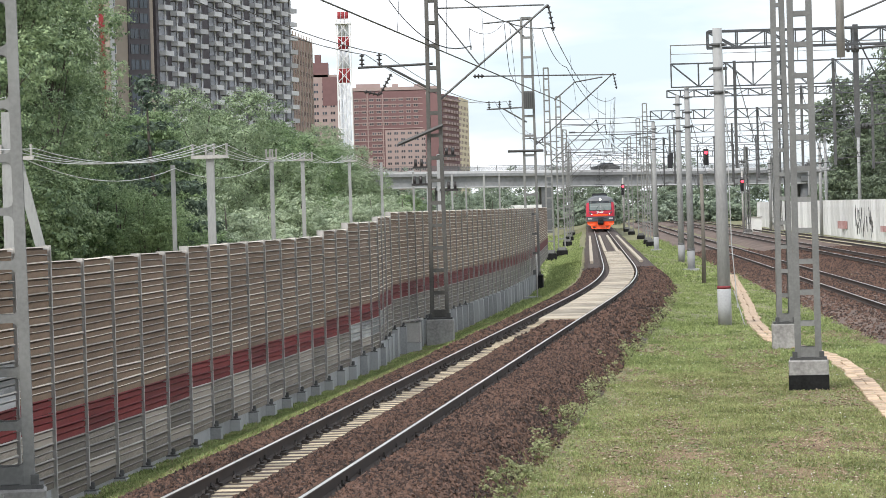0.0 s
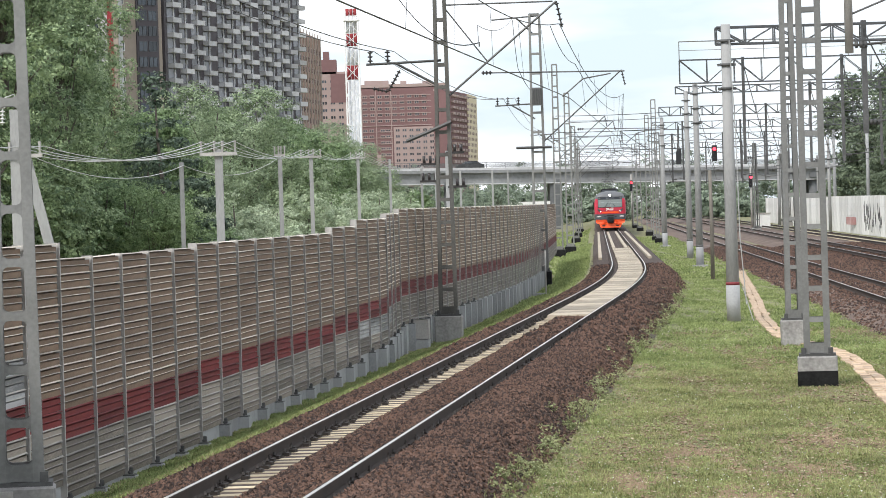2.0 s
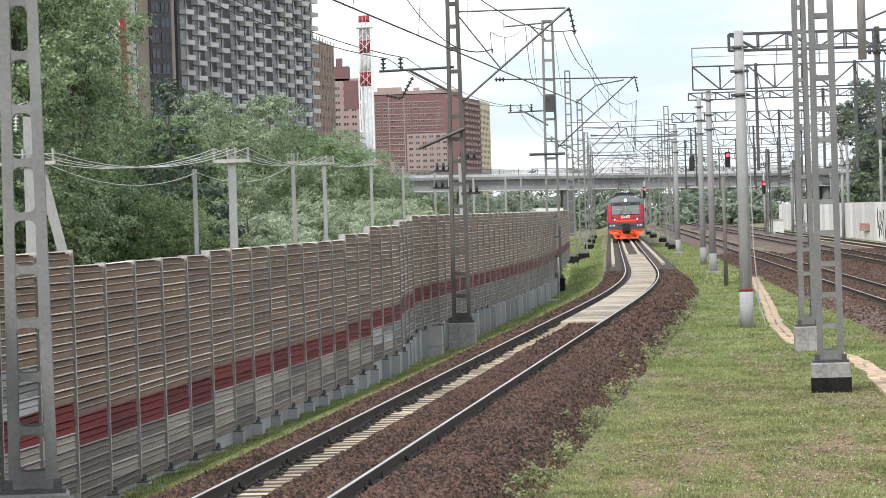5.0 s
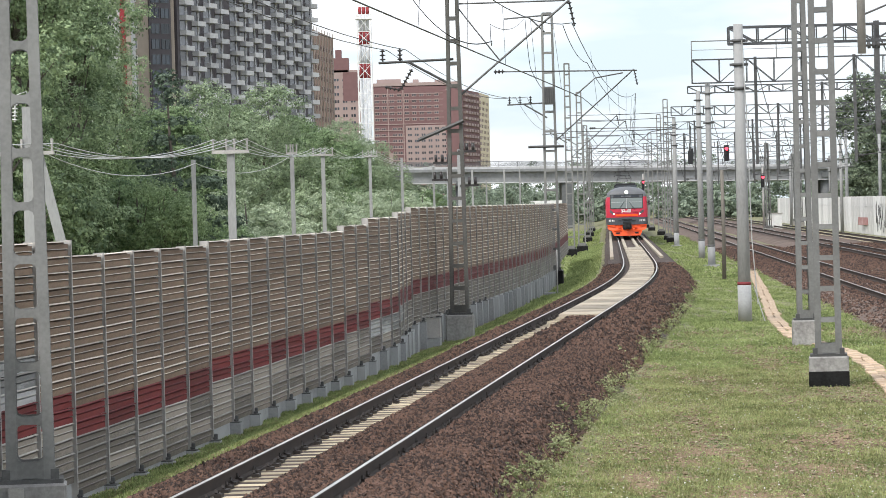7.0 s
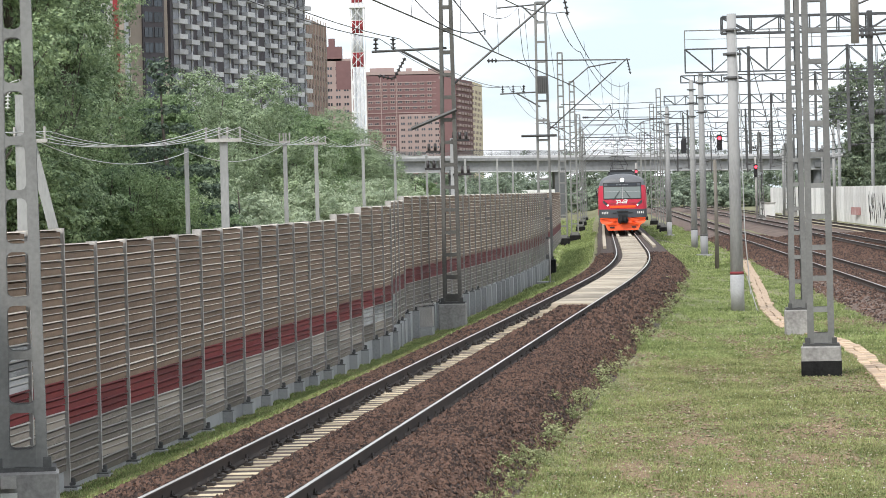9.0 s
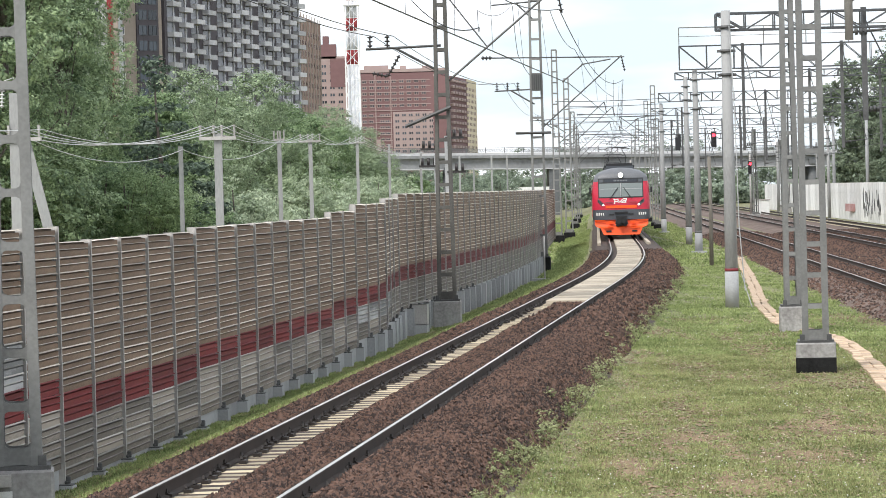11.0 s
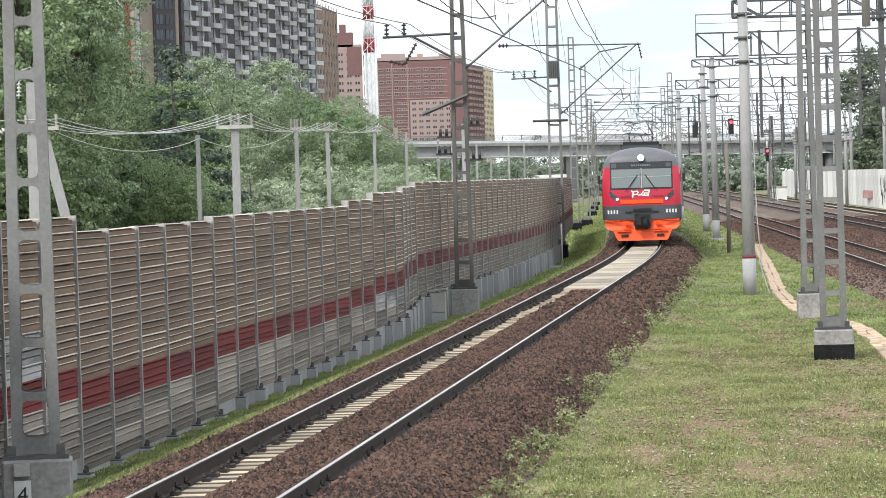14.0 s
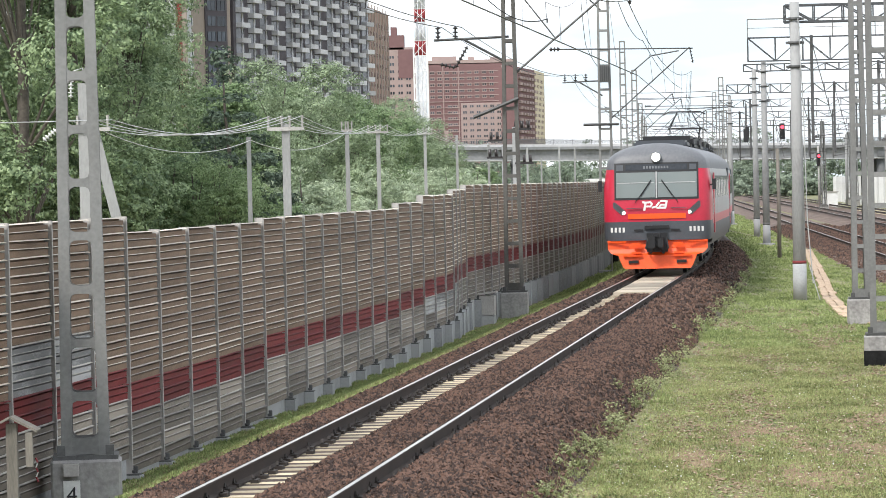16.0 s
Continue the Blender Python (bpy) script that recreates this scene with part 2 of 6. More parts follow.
def beam(bm, p, q, w, h):
    """A bar of width w and height h from p to q."""
    p, q = Vector(p), Vector(q)
    d = (q - p).normalized()
    up = Vector((0, 0, 1)) if abs(d.z) < 0.98 else Vector((0, 1, 0))
    s = d.cross(up).normalized()
    u = s.cross(d).normalized()
    ring = [(-w / 2, -h / 2), (w / 2, -h / 2), (w / 2, h / 2), (-w / 2, h / 2)]
    a = [bm.verts.new(p + s * i + u * j) for i, j in ring]
    b = [bm.verts.new(q + s * i + u * j) for i, j in ring]
    for i in range(4):
        j = (i + 1) % 4
        bm.faces.new((a[i], a[j], b[j], b[i]))
    bm.faces.new(a[::-1])
    bm.faces.new(b)


def tube(bm, pts, radii, n=8, caps=True):
    """A round bar through the points."""
    pts = [Vector(p) for p in pts]
    if not isinstance(radii, (list, tuple)):
        radii = [radii] * len(pts)
    rings = []
    for i, p in enumerate(pts):
        d = (pts[min(i + 1, len(pts) - 1)] - pts[max(i - 1, 0)]).normalized()
        up = Vector((0, 0, 1)) if abs(d.z) < 0.95 else Vector((0, 1, 0))
        s = d.cross(up).normalized()
        u = s.cross(d).normalized()
        rings.append([bm.verts.new(p + (s * math.cos(a) + u * math.sin(a)) * radii[i]) for a in (2 * math.pi * k / n for k in range(n))])
    for a, b in zip(rings, rings[1:]):
        for i in range(n):
            j = (i + 1) % n
            f = bm.faces.new((a[i], a[j], b[j], b[i]))
            f.smooth = n > 6
    if caps:
        bm.faces.new(rings[0][::-1])
        bm.faces.new(rings[-1])


def mesh_of(name, bm, material):
    me = bpy.data.meshes.new(name)
    bmesh.ops.recalc_face_normals(bm, faces=bm.faces[:])
    bm.to_mesh(me)
    bm.free()
    me.materials.append(material)
    return me


def part(name, bm, material, parent, label=""):
    ob = new(name, mesh_of(name, bm, material))
    ob.parent = parent
    return tagged(ob, label)


def piece(name, me, parent, m):
    ob = new(name, me)
    ob.parent = parent
    ob.matrix_basis = m
    return ob


def thing(name, label, category, group="", kind="", m=None):
    ob = new(name)
    ob.empty_display_size = 0.3
    if m is not None:
        ob.matrix_basis = m
    return tagged(ob, label, category, group, kind)


def solid(name, bm, material, label, category, group="", kind=""):
    ob = new(name, mesh_of(name, bm, material))
    return tagged(ob, label, category, group, kind)


def from_arrays(name, verts, faces, material):
    me = bpy.data.meshes.new(name)
    me.from_pydata(verts.tolist() if hasattr(verts, "tolist") else verts, [], faces.tolist() if hasattr(faces, "tolist") else faces)
    me.materials.append(material)
    return me


# ---- the line of the near track ----
def slope(d):
    if d < 95:
        return 0.110
    if d > 170:
        return 0.0535
    u = (d - 95) / 75
    return 0.110 + (0.0535 - 0.110) * u * u * (3 - 2 * u)


AXIS_D = np.arange(-20, 905, 0.5)
AXIS_S = np.array([slope(d) for d in AXIS_D])
AXIS_X = np.concatenate([[0], np.cumsum((AXIS_S[1:] + AXIS_S[:-1]) * 0.25)])
AXIS_X += -0.45 - np.interp(50, AXIS_D, AXIS_X)


def ax(d):
    return float(np.interp(d, AXIS_D, AXIS_X))


def at(d, o, z=0.0):
    """A place d along, o to the right of the near track's middle."""
    a = math.atan(slope(d))
    return Vector((ax(d) + o * math.cos(a), d - o * math.sin(a), z))


def main_x(d):
    return 16.65 + 0.0535 * (d - 122)


def heading(d):
    return -math.degrees(math.atan(slope(d)))


# ---- ground ----
def ground_z(o, d):
    """Height of the soil, o to the right of the near track."""
    z = -0.72 if o > -3.1 else -0.86
    if o < -4.6:
        z -= min(2.4, (-4.6 - o) * 0.45)
    return z


def strip(name, offsets, heights, ds, material, label, category, wob=0.0, line=None, rough_z=0.0):
    verts, faces = [], []
    for i, d in enumerate(ds):
        for k, (o, z) in enumerate(zip(offsets, heights)):
            w = wob * noise.noise((d * 0.35, k * 3.1, 7.0)) if k in (0, len(offsets) - 1) else 0.0
            p = at(d, o + w, z) if line is None else Vector((line(d) + o + w, d, z))
            if not -0.95 < o < -0.25:
                p.z += rough_z * noise.noise((p.x * 1.3, p.y * 1.3, 0.3))
            verts.append(p[:])
    n = len(offsets)
    for i in range(len(ds) - 1):
        for k in range(n - 1):
            a = i * n + k
            faces.append((a, a + 1, a + n + 1, a + n))
    return tagged(new(name, from_arrays(name, verts, faces, material)), label, category, "", "structure")


gd = np.concatenate([np.arange(-40, 160, 1.5), np.arange(160, 420, 6), np.arange(420, 900, 40), np.array([1200, 1800, 2600, 4200])])
go = [-3500, -900, -300, -120, -60, -30, -18, -12, -9, -7, -5.5, -4.6, -3.6, -2.4, -1, 0, 1, 2.4, 3.2, 4, 5, 6, 7, 8, 9, 10.5, 12, 14, 17, 21, 26, 34, 45, 70, 150, 400, 1200, 3500]
gverts, gfaces = [], []
for d in gd:
    dd = min(max(d, -20), 900)
    for o in go:
        z = ground_z(o, d) + (-0.02 + 0.012 * noise.noise((o * 0.5, d * 0.4, 1.0)) if 3 < o < 12 else 0.0)
        gverts.append((ax(dd) + (d - dd) * 0.0535 + o, d, z))
for i in range(len(gd) - 1):
    for k in range(len(go) - 1):
        a = i * len(go) + k
        gfaces.append((a, a + 1, a + len(go) + 1, a + len(go)))
ground = tagged(new("ground", from_arrays("ground", gverts, gfaces, M["grass"])), "uneven green and yellowing grass verge beside the tracks", "ground", "", "structure")
for p in ground.data.polygons:
    p.use_smooth = True

BED_O = [-2.35, -1.85, -1.6, -0.95, -0.9, -0.28, -0.2, 0.62, 0.7, 0.9, 0.97, 1.8, 2.05, 2.4, 2.62]
BED_Z = [-0.74, -0.34, -0.17, -0.16, -0.186, -0.186, -0.16, -0.165, -0.21, -0.21, -0.15, -0.17, -0.32, -0.62, -0.78]
near = np.concatenate([np.arange(-10, 200, 1.0), np.arange(200, 640, 8)])
strip("ballast_bed", BED_O, BED_Z, near, M["ballast"], "reddish-brown crushed stone ballast under the near track, darkened for shaded gaps", "ballast", rough_z=0.01, wob=0.2)
VERGE_O, VERGE_Z = [-3.95, -3.4, -2.7, -2.15, -1.84], [-0.82, -0.775, -0.58, -0.33, -0.315]
strip("fence_verge", VERGE_O, VERGE_Z, near, M["grass"], "low green verge between the fence and the track bed", "verge", wob=0.16, rough_z=0.012)
for k, (oa, ob_) in enumerate(((-2.6, 2.7), (2.9, 10.6))):
    strip("ballast_bed_main", [oa, oa + 0.9, oa + 1.0, ob_ - 1.0, ob_ - 0.9, ob_], [-0.75, -0.52, -0.5, -0.5, -0.52, -0.75], near, M["ballast_main"], "brown ballast under the main line tracks", "ballast", wob=0.3, line=main_x, rough_z=0.015)


# ---- tracks ----
def rail_profile():
    return [(-0.075, 0.0), (0.075, 0.0), (0.07, 0.018), (0.012, 0.035), (0.011, 0.135), (0.036, 0.15), (0.036, 0.172), (-0.036, 0.172), (-0.036, 0.15), (-0.011, 0.135), (-0.012, 0.035), (-0.07, 0.018)]


def rail(parent, place, ds, top_z):
    prof = rail_profile()
    n = len(prof)
    verts, faces = [], []
    for d in ds:
        for o, z in prof:
            verts.append(place(d, o, top_z - 0.176 + z)[:])
    for i in range(len(ds) - 1):
        for k in range(n):
            a, b = i * n + k, i * n + (k + 1) % n
            faces.append((a, b, b + n, a + n))
    side = new("rail", from_arrays("rail", verts, faces, M["rail_side"]))
    side.parent = parent
    verts, faces = [], []
    for d in ds:
        for o, z in ((-0.024, 0.1725), (-0.02, 0.1755), (0.02, 0.1755), (0.024, 0.1725)):
            verts.append(place(d, o, top_z - 0.176 + z)[:])
    for i in range(len(ds) - 1):
        for k in range(3):
            a = i * 4 + k
            faces.append((a, a + 1, a + 5, a + 4))
    top = new("running_surface", from_arrays("running_surface", verts, faces, M["rail_top"]))
    top.parent = side
    tagged(top, "shiny worn rail head")


near_track = thing("railway_track", "single near railway track with concrete sleepers on ballast", "railway track", "tracks", "structure")
rail_ds = np.concatenate([np.arange(-8, 200, 2.0), np.arange(200, 640, 10.0)])
for s in (-1, 1):
    rail(near_track, lambda d, o, z, s=s: at(d, s * 0.795 + o, z), rail_ds, 0.0)
for k in (0, 5.6, 10.2):
    track = thing("railway_track", "main line railway track with rusty rails", "railway track", "tracks", "structure")
    for s in (-1, 1):
        rail(track, lambda d, o, z, s=s, k=k: Vector((main_x(d) + k + s * 0.795 + o, d, z)), np.arange(30, 640, 12.0), -0.3 if k == 0 else -0.22)
    sb = bmesh.new()
    for d in np.arange(60, 330, 0.6):
        x = main_x(d) + k
        box(sb, x - 1.35, x + 1.35, d - 0.13, d + 0.13, -0.64, -0.53)
    tagged(part("sleepers", sb, M["sleeper"], track), "", "", "", "stuff")

# sleepers of the near track, half bedded in stone
bm = bmesh.new()
prof = [(-1.35, -0.2), (-1.33, -0.195), (-0.28, -0.185), (-0.2, -0.245), (0.35, -0.245), (0.55, -0.185), (1.33, -0.195), (1.35, -0.2)]
loops = []
for y, top in ((-0.14, 0), (-0.1, 1), (0.1, 1), (0.14, 0)):
    loops.append([bm.verts.new((x, y, z + 0.005 if top else z - 0.06)) for x, z in prof])
for a, b in zip(loops, loops[1:]):
    for i in range(len(prof) - 1):
        bm.faces.new((a[i], a[i + 1], b[i + 1], b[i]))
sleeper_mesh = mesh_of("sleeper", bm, M["sleeper"])
bm = bmesh.new()
for s in (-1, 1):
    for side in (-1, 1):
        o = s * 0.795 + side * 0.115
        box(bm, o - 0.045, o + 0.045, -0.085, 0.085, -0.19, -0.14)
        tube(bm, [(o - 0.02 * side, -0.05, -0.14), (o - 0.03 * side, 0.0, -0.105), (o - 0.02 * side, 0.05, -0.14)], 0.02, 5)
clip_mesh = mesh_of("rail_clip", bm, M["clip"])
SLEEPERS = [d for d in np.arange(30.0, 84, 0.51)] + [d for d in np.arange(84.0, 230, 0.51)]
far_bm = bmesh.new()
for i, d in enumerate(SLEEPERS):
    if i < 180:
        m = Matrix.Translation(at(d, 0)) @ pose(random.uniform(-0.07, 0.07), random.uniform(-0.04, 0.04), random.uniform(-0.002, 0.006), 0, random.uniform(-0.2, 0.2), heading(d) + random.uniform(-1.8, 1.8))
        sl = piece("sleeper", sleeper_mesh, near_track, m)
        piece("rail_clip", clip_mesh, sl, Matrix())
    else:
        p = at(d, 0)
        box(far_bm, p.x - 1.35, p.x + 1.35, d - 0.13, d + 0.13, -0.34, -0.19)
tagged(part("far_sleepers", far_bm, M["sleeper"], near_track), "", "", "", "stuff")

# pale deck between and beside the rails
DECK_D = 88.2
deck = thing("track_deck", "pale worn timber deck between the rails", "track deck", "", "structure")
pm = bmesh.new()
box(pm, -0.5, 0.67, -0.2, 0.2, -0.17, -0.06)
plank_mesh = mesh_of("plank", pm, M["plank"])
for d in np.arange(DECK_D, 212, 0.41):
    p = at(d, 0)
    piece("plank", plank_mesh, deck, Matrix.Translation(p) @ pose(0, 0, random.uniform(-0.006, 0.004), random.uniform(-0.3, 0.3), 0, heading(d) + random.uniform(-0.5, 0.5)))
gm = bmesh.new()
for o in (-1.4, -0.42, 0.42, 1.4):
    ds = np.arange(212 if abs(o) < 1 else 175, 330, 6.0)
    for a, b in zip(ds, ds[1:]):
        beam(gm, at(a, o, -0.1), at(b, o, -0.1), 0.2, 0.14)
part("guard_strip", gm, M["plank"], deck)

# ---- noise fence ----
def fence_o(d):
    return -3.75 if d < 77 else (-3.75 - 0.45 * min(1, (d - 77) / 6))


def fence_base(d):
    """Height of the lowest board's edge; the fence climbs in steps."""
    for lim, z in ((41.6, -0.51), (51.6, -0.72), (67.8, -0.56), (71.8, -0.45), (78.0, -0.31), (82.5, -0.2)):
        if d < lim:
            return z
    return -0.09


ROWS_UP = 16


def fence_pitch(d):
    return 0.2045 if d < 51.6 else 0.198


fence = thing("noise_fence", "tall brown noise barrier fence with a red stripe", "fence", "", "structure")
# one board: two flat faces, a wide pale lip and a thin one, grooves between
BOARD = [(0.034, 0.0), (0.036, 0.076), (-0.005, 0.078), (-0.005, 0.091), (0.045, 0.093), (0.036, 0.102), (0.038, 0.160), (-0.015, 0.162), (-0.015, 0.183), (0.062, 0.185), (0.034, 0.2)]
# upward faces given the paler sky-lit colour
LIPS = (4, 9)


def board_faces(bm_face, bm_lip, m):
    for i in range(len(BOARD) - 1):
        tgt = bm_lip if i in LIPS else bm_face
        q = [m @ Vector((x, -BOARD[k][0], BOARD[k][1])) for x, k in ((0, i), (1, i), (1, i + 1), (0, i + 1))]
        tgt.faces.new([tgt.verts.new(p) for p in q])


def board_mesh(key, lip):
    me = bpy.data.meshes.new("board")
    verts, faces = [], []
    for o, z in BOARD:
        verts += [(0, -o, z), (1, -o, z)]
    for i in range(len(BOARD) - 1):
        faces.append((2 * i, 2 * i + 1, 2 * i + 3, 2 * i + 2))
    me.from_pydata(verts, [], faces)
    me.materials.append(M[key])
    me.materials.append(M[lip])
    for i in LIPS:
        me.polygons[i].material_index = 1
    return me


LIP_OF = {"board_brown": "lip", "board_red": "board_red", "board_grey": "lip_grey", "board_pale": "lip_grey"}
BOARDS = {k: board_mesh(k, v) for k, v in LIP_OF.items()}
bm = bmesh.new()
box(bm, -0.02, 0.02, -0.078, -0.066, 0, 1)
box(bm, -0.008, 0.008, -0.066, 0.06, 0, 1)
box(bm, -0.018, 0.018, 0.06, 0.075, 0, 1)
post_mesh = mesh_of("post", bm, M["zinc"])
bm = bmesh.new()
box(bm, 0.02, 0.055, -0.14, -0.07, 0.025, 0.12)
box(bm, -0.04, -0.02, -0.12, -0.07, 0.025, 0.07)
bmesh.ops.bevel(bm, geom=bm.edges[:], offset=0.012, segments=1, affect="EDGES")
box(bm, -0.1, 0.1, -0.18, 0.12, 0.0, 0.02)
cleat_mesh = mesh_of("foot_cleat", bm, M["mast_dark"])
POSTS = [33.6 + 2.003 * i for i in range(84)]
far_faces = {k: bmesh.new() for k in (*BOARDS, "lip", "lip_grey")}
nboards = 0
for i, d in enumerate(POSTS):
    p0 = at(d, fence_o(d))
    base_z, before, pitch = fence_base(d + 0.5), fence_base(d - 0.5), fence_pitch(d + 0.5)
    z0 = min(base_z, before)
    z1 = max(base_z + ROWS_UP * pitch, before + ROWS_UP * fence_pitch(d - 0.5)) + 0.03
    ang = 90 + heading(d)
    if i < 60:
        stand = Matrix.Translation(p0 + Vector((0, 0, z0 - 0.02))) @ pose(0, 0, 0, 0, 0, ang)
        piece("post", post_mesh, fence, stand @ Matrix.Diagonal((1, 1, z1 - z0, 1)))
        if i < 36:
            piece("foot_cleat", cleat_mesh, fence, stand)
    if i == len(POSTS) - 1:
        break
    p1 = at(POSTS[i + 1], fence_o(POSTS[i + 1]))
    vec = p1 - p0
    a = math.atan2(vec.y, vec.x)
    for r in range(ROWS_UP):
        key = "board_grey" if r < 4 else ("board_red" if r < 6 else "board_brown")
        if 35 < d < 38 and r in (6, 7, 8):
            key = "board_pale"
        if 71 < d < 79 and r in (2, 3):
            key = "board_pale"
        gap = 0.045
        skew = random.uniform(-0.0065, 0.0065)
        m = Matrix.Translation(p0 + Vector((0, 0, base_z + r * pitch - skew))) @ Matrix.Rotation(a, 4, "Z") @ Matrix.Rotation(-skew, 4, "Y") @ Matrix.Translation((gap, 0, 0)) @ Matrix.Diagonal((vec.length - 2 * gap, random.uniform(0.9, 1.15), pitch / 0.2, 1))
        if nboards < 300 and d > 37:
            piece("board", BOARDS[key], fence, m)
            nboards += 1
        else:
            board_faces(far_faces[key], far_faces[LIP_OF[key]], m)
for key, fb in far_faces.items():
    tagged(part("far_boards", fb, M[key], fence), "", "", "", "stuff")
# dark sheet added so the board gaps show as shadow lines along the posts
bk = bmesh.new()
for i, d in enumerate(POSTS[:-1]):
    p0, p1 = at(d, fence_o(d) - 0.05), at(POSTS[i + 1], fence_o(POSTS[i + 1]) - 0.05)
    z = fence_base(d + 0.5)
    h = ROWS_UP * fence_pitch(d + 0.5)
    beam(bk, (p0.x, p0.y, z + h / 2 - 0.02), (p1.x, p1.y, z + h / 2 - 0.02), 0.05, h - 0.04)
part("shade_backing", bk, M["board_back"], fence)
for i, d in enumerate(POSTS[:60]):
    z = min(fence_base(d + 0.5), fence_base(d - 0.5))
    bm = bmesh.new()
    box(bm, -0.13, 0.13, -0.2, 0.15, -1.0 - z, -0.02)
    box(bm, 0.13, 1.87, -0.02, 0.1, -1.0 - z, fence_base(d + 0.5) - z - 0.005)
    pl = part("plinth", bm, M["concrete"], fence)
    pl.matrix_basis = Matrix.Translation(at(d, fence_o(d), z)) @ pose(0, 0, 0, 0, 0, 90 + heading(d))

# ---- masts ----
def lattice_mast(x, y, h, base_h=0.6, w=0.62, top_w=0.36, label="tall grey steel lattice mast on a concrete base", base_mat="concrete_dirty", turn=0.0, rung=0.62, depth=0.5, ground=-0.75, tar=False, paint="mast_paint"):
    th = thing("catenary_mast", label, "mast", "catenary masts", m=pose(x, y, ground, 0, 0, turn))
    b = bmesh.new()
    bw = w / 2 + 0.13
    box(b, -bw, bw, -depth / 2 - 0.12, depth / 2 + 0.12, -0.3, base_h)
    bmesh.ops.bevel(b, geom=b.edges[:], offset=0.03, segments=1, affect="EDGES")
    part("base_block", b, M[base_mat], th)
    if tar:
        b = bmesh.new()
        box(b, -bw - 0.006, bw + 0.006, -depth / 2 - 0.127, depth / 2 + 0.127, -0.2, base_h * 0.52)
        part("tar_coat", b, M["tar"], th, "black tarred foot of the base")
    b = bmesh.new()
    box(b, -w / 2 - 0.1, w / 2 + 0.1, -depth / 2 - 0.08, depth / 2 + 0.08, base_h, base_h + 0.05)
    for s in (-1, 1):
        box(b, s * w / 2 - 0.05, s * w / 2 + 0.05, -depth / 2 - 0.05, -depth / 2 + 0.05, base_h + 0.05, base_h + 0.17)
    part("foot_plate", b, M["mast_dark"], th)
    z0, z1 = base_h + 0.04, base_h + h
    leg = 0.13 if y < 85 else 0.1
    for s in (-1, 1):
        for e in (-1, 1):
            b = bmesh.new()
            beam(b, (s * (w / 2 - leg / 2), e * (depth / 2), z0), (s * (top_w / 2 - leg / 2), e * (depth / 2) * 0.6, z1), leg, 0.04)
            beam(b, (s * (w / 2 - 0.012), e * (depth / 2 - 0.05), z0), (s * (top_w / 2 - 0.012), e * (depth / 2 - 0.08) * 0.6, z1), 0.024, 0.1)
            part("leg", b, M[paint], th)
    k = int(h / rung)
    for i in range(k + 1):
        f = i / k
        z = z0 + 0.02 + (h - 0.1) * f
        ww = w + (top_w - w) * f
        dd = depth * (1 - 0.4 * f)
        hh = 0.1 if i else 0.2
        b = bmesh.new()
        for e in (-1, 1):
            box(b, -ww / 2 + 0.05, ww / 2 - 0.05, e * dd / 2 - 0.012, e * dd / 2 + 0.012, z, z + hh)
            if y < 50:
                # rounded fillets where the batten meets the legs
                for q in (-1, 1):
                    xe = q * (ww / 2 - leg)
                    for zz, up in ((z, -1), (z + hh, 1)):
                        ring_f = [(xe, zz), (xe, zz + up * 0.07), (xe - q * 0.018, zz + up * 0.022), (xe - q * 0.062, zz)]
                        fr = [b.verts.new((u, e * dd / 2 - 0.012, w_)) for u, w_ in ring_f]
                        bk_ = [b.verts.new((u, e * dd / 2 + 0.012, w_)) for u, w_ in ring_f]
                        b.faces.new(fr)
                        b.faces.new(bk_[::-1])
                        for t_ in range(4):
                            b.faces.new((fr[t_], bk_[t_], bk_[(t_ + 1) % 4], fr[(t_ + 1) % 4]))
        for s in (-1, 1):
            box(b, s * (ww / 2 - 0.012) - 0.01, s * (ww / 2 - 0.012) + 0.01, -dd / 2, dd / 2, z, z + hh * 0.8)
        part("batten", b, M[paint], th)
    return th


def concrete_mast(x, y, h, r0=0.21, r1=0.145, band="band", foot=False, ground=-0.75):
    th = thing("concrete_mast", "round grey concrete catenary mast tapering to the top", "mast", "concrete masts", m=pose(x, y, ground))
    b = bmesh.new()
    tube(b, [(0, 0, -0.3), (0, 0, h * 0.5), (0, 0, h)], [r0, (r0 + r1) / 2, r1], 20)
    part("shaft", b, M["pole"], th)
    if band:
        b = bmesh.new()
        tube(b, [(0, 0, 0.0), (0, 0, 1.15)], [r0 + 0.006, r0 + 0.004], 20)
        part("painted_foot", b, M["concrete"], th, "pale painted foot of the mast")
        b = bmesh.new()
        tube(b, [(0, 0, 1.15), (0, 0, 1.24)], [r0 + 0.008, r0 + 0.008], 20)
        part("band", b, M[band], th, "thin dark painted band")
    if foot:
        b = bmesh.new()
        box(b, -0.42, 0.42, -0.42, 0.42, -0.2, 0.12)
        part("footing", b, M["concrete"], th)
    for z in (h * 0.78, h * 0.86, h * 0.94):
        b = bmesh.new()
        tube(b, [(0, 0, z), (0, 0, z + 0.09)], r1 + 0.06, 14)
        box(b, -r1 - 0.14, -r1 + 0.02, -0.05, 0.05, z, z + 0.08)
        box(b, r1 - 0.02, r1 + 0.14, -0.05, 0.05, z, z + 0.08)
        part("clamp", b, M["mast_dark"], th)
    return th


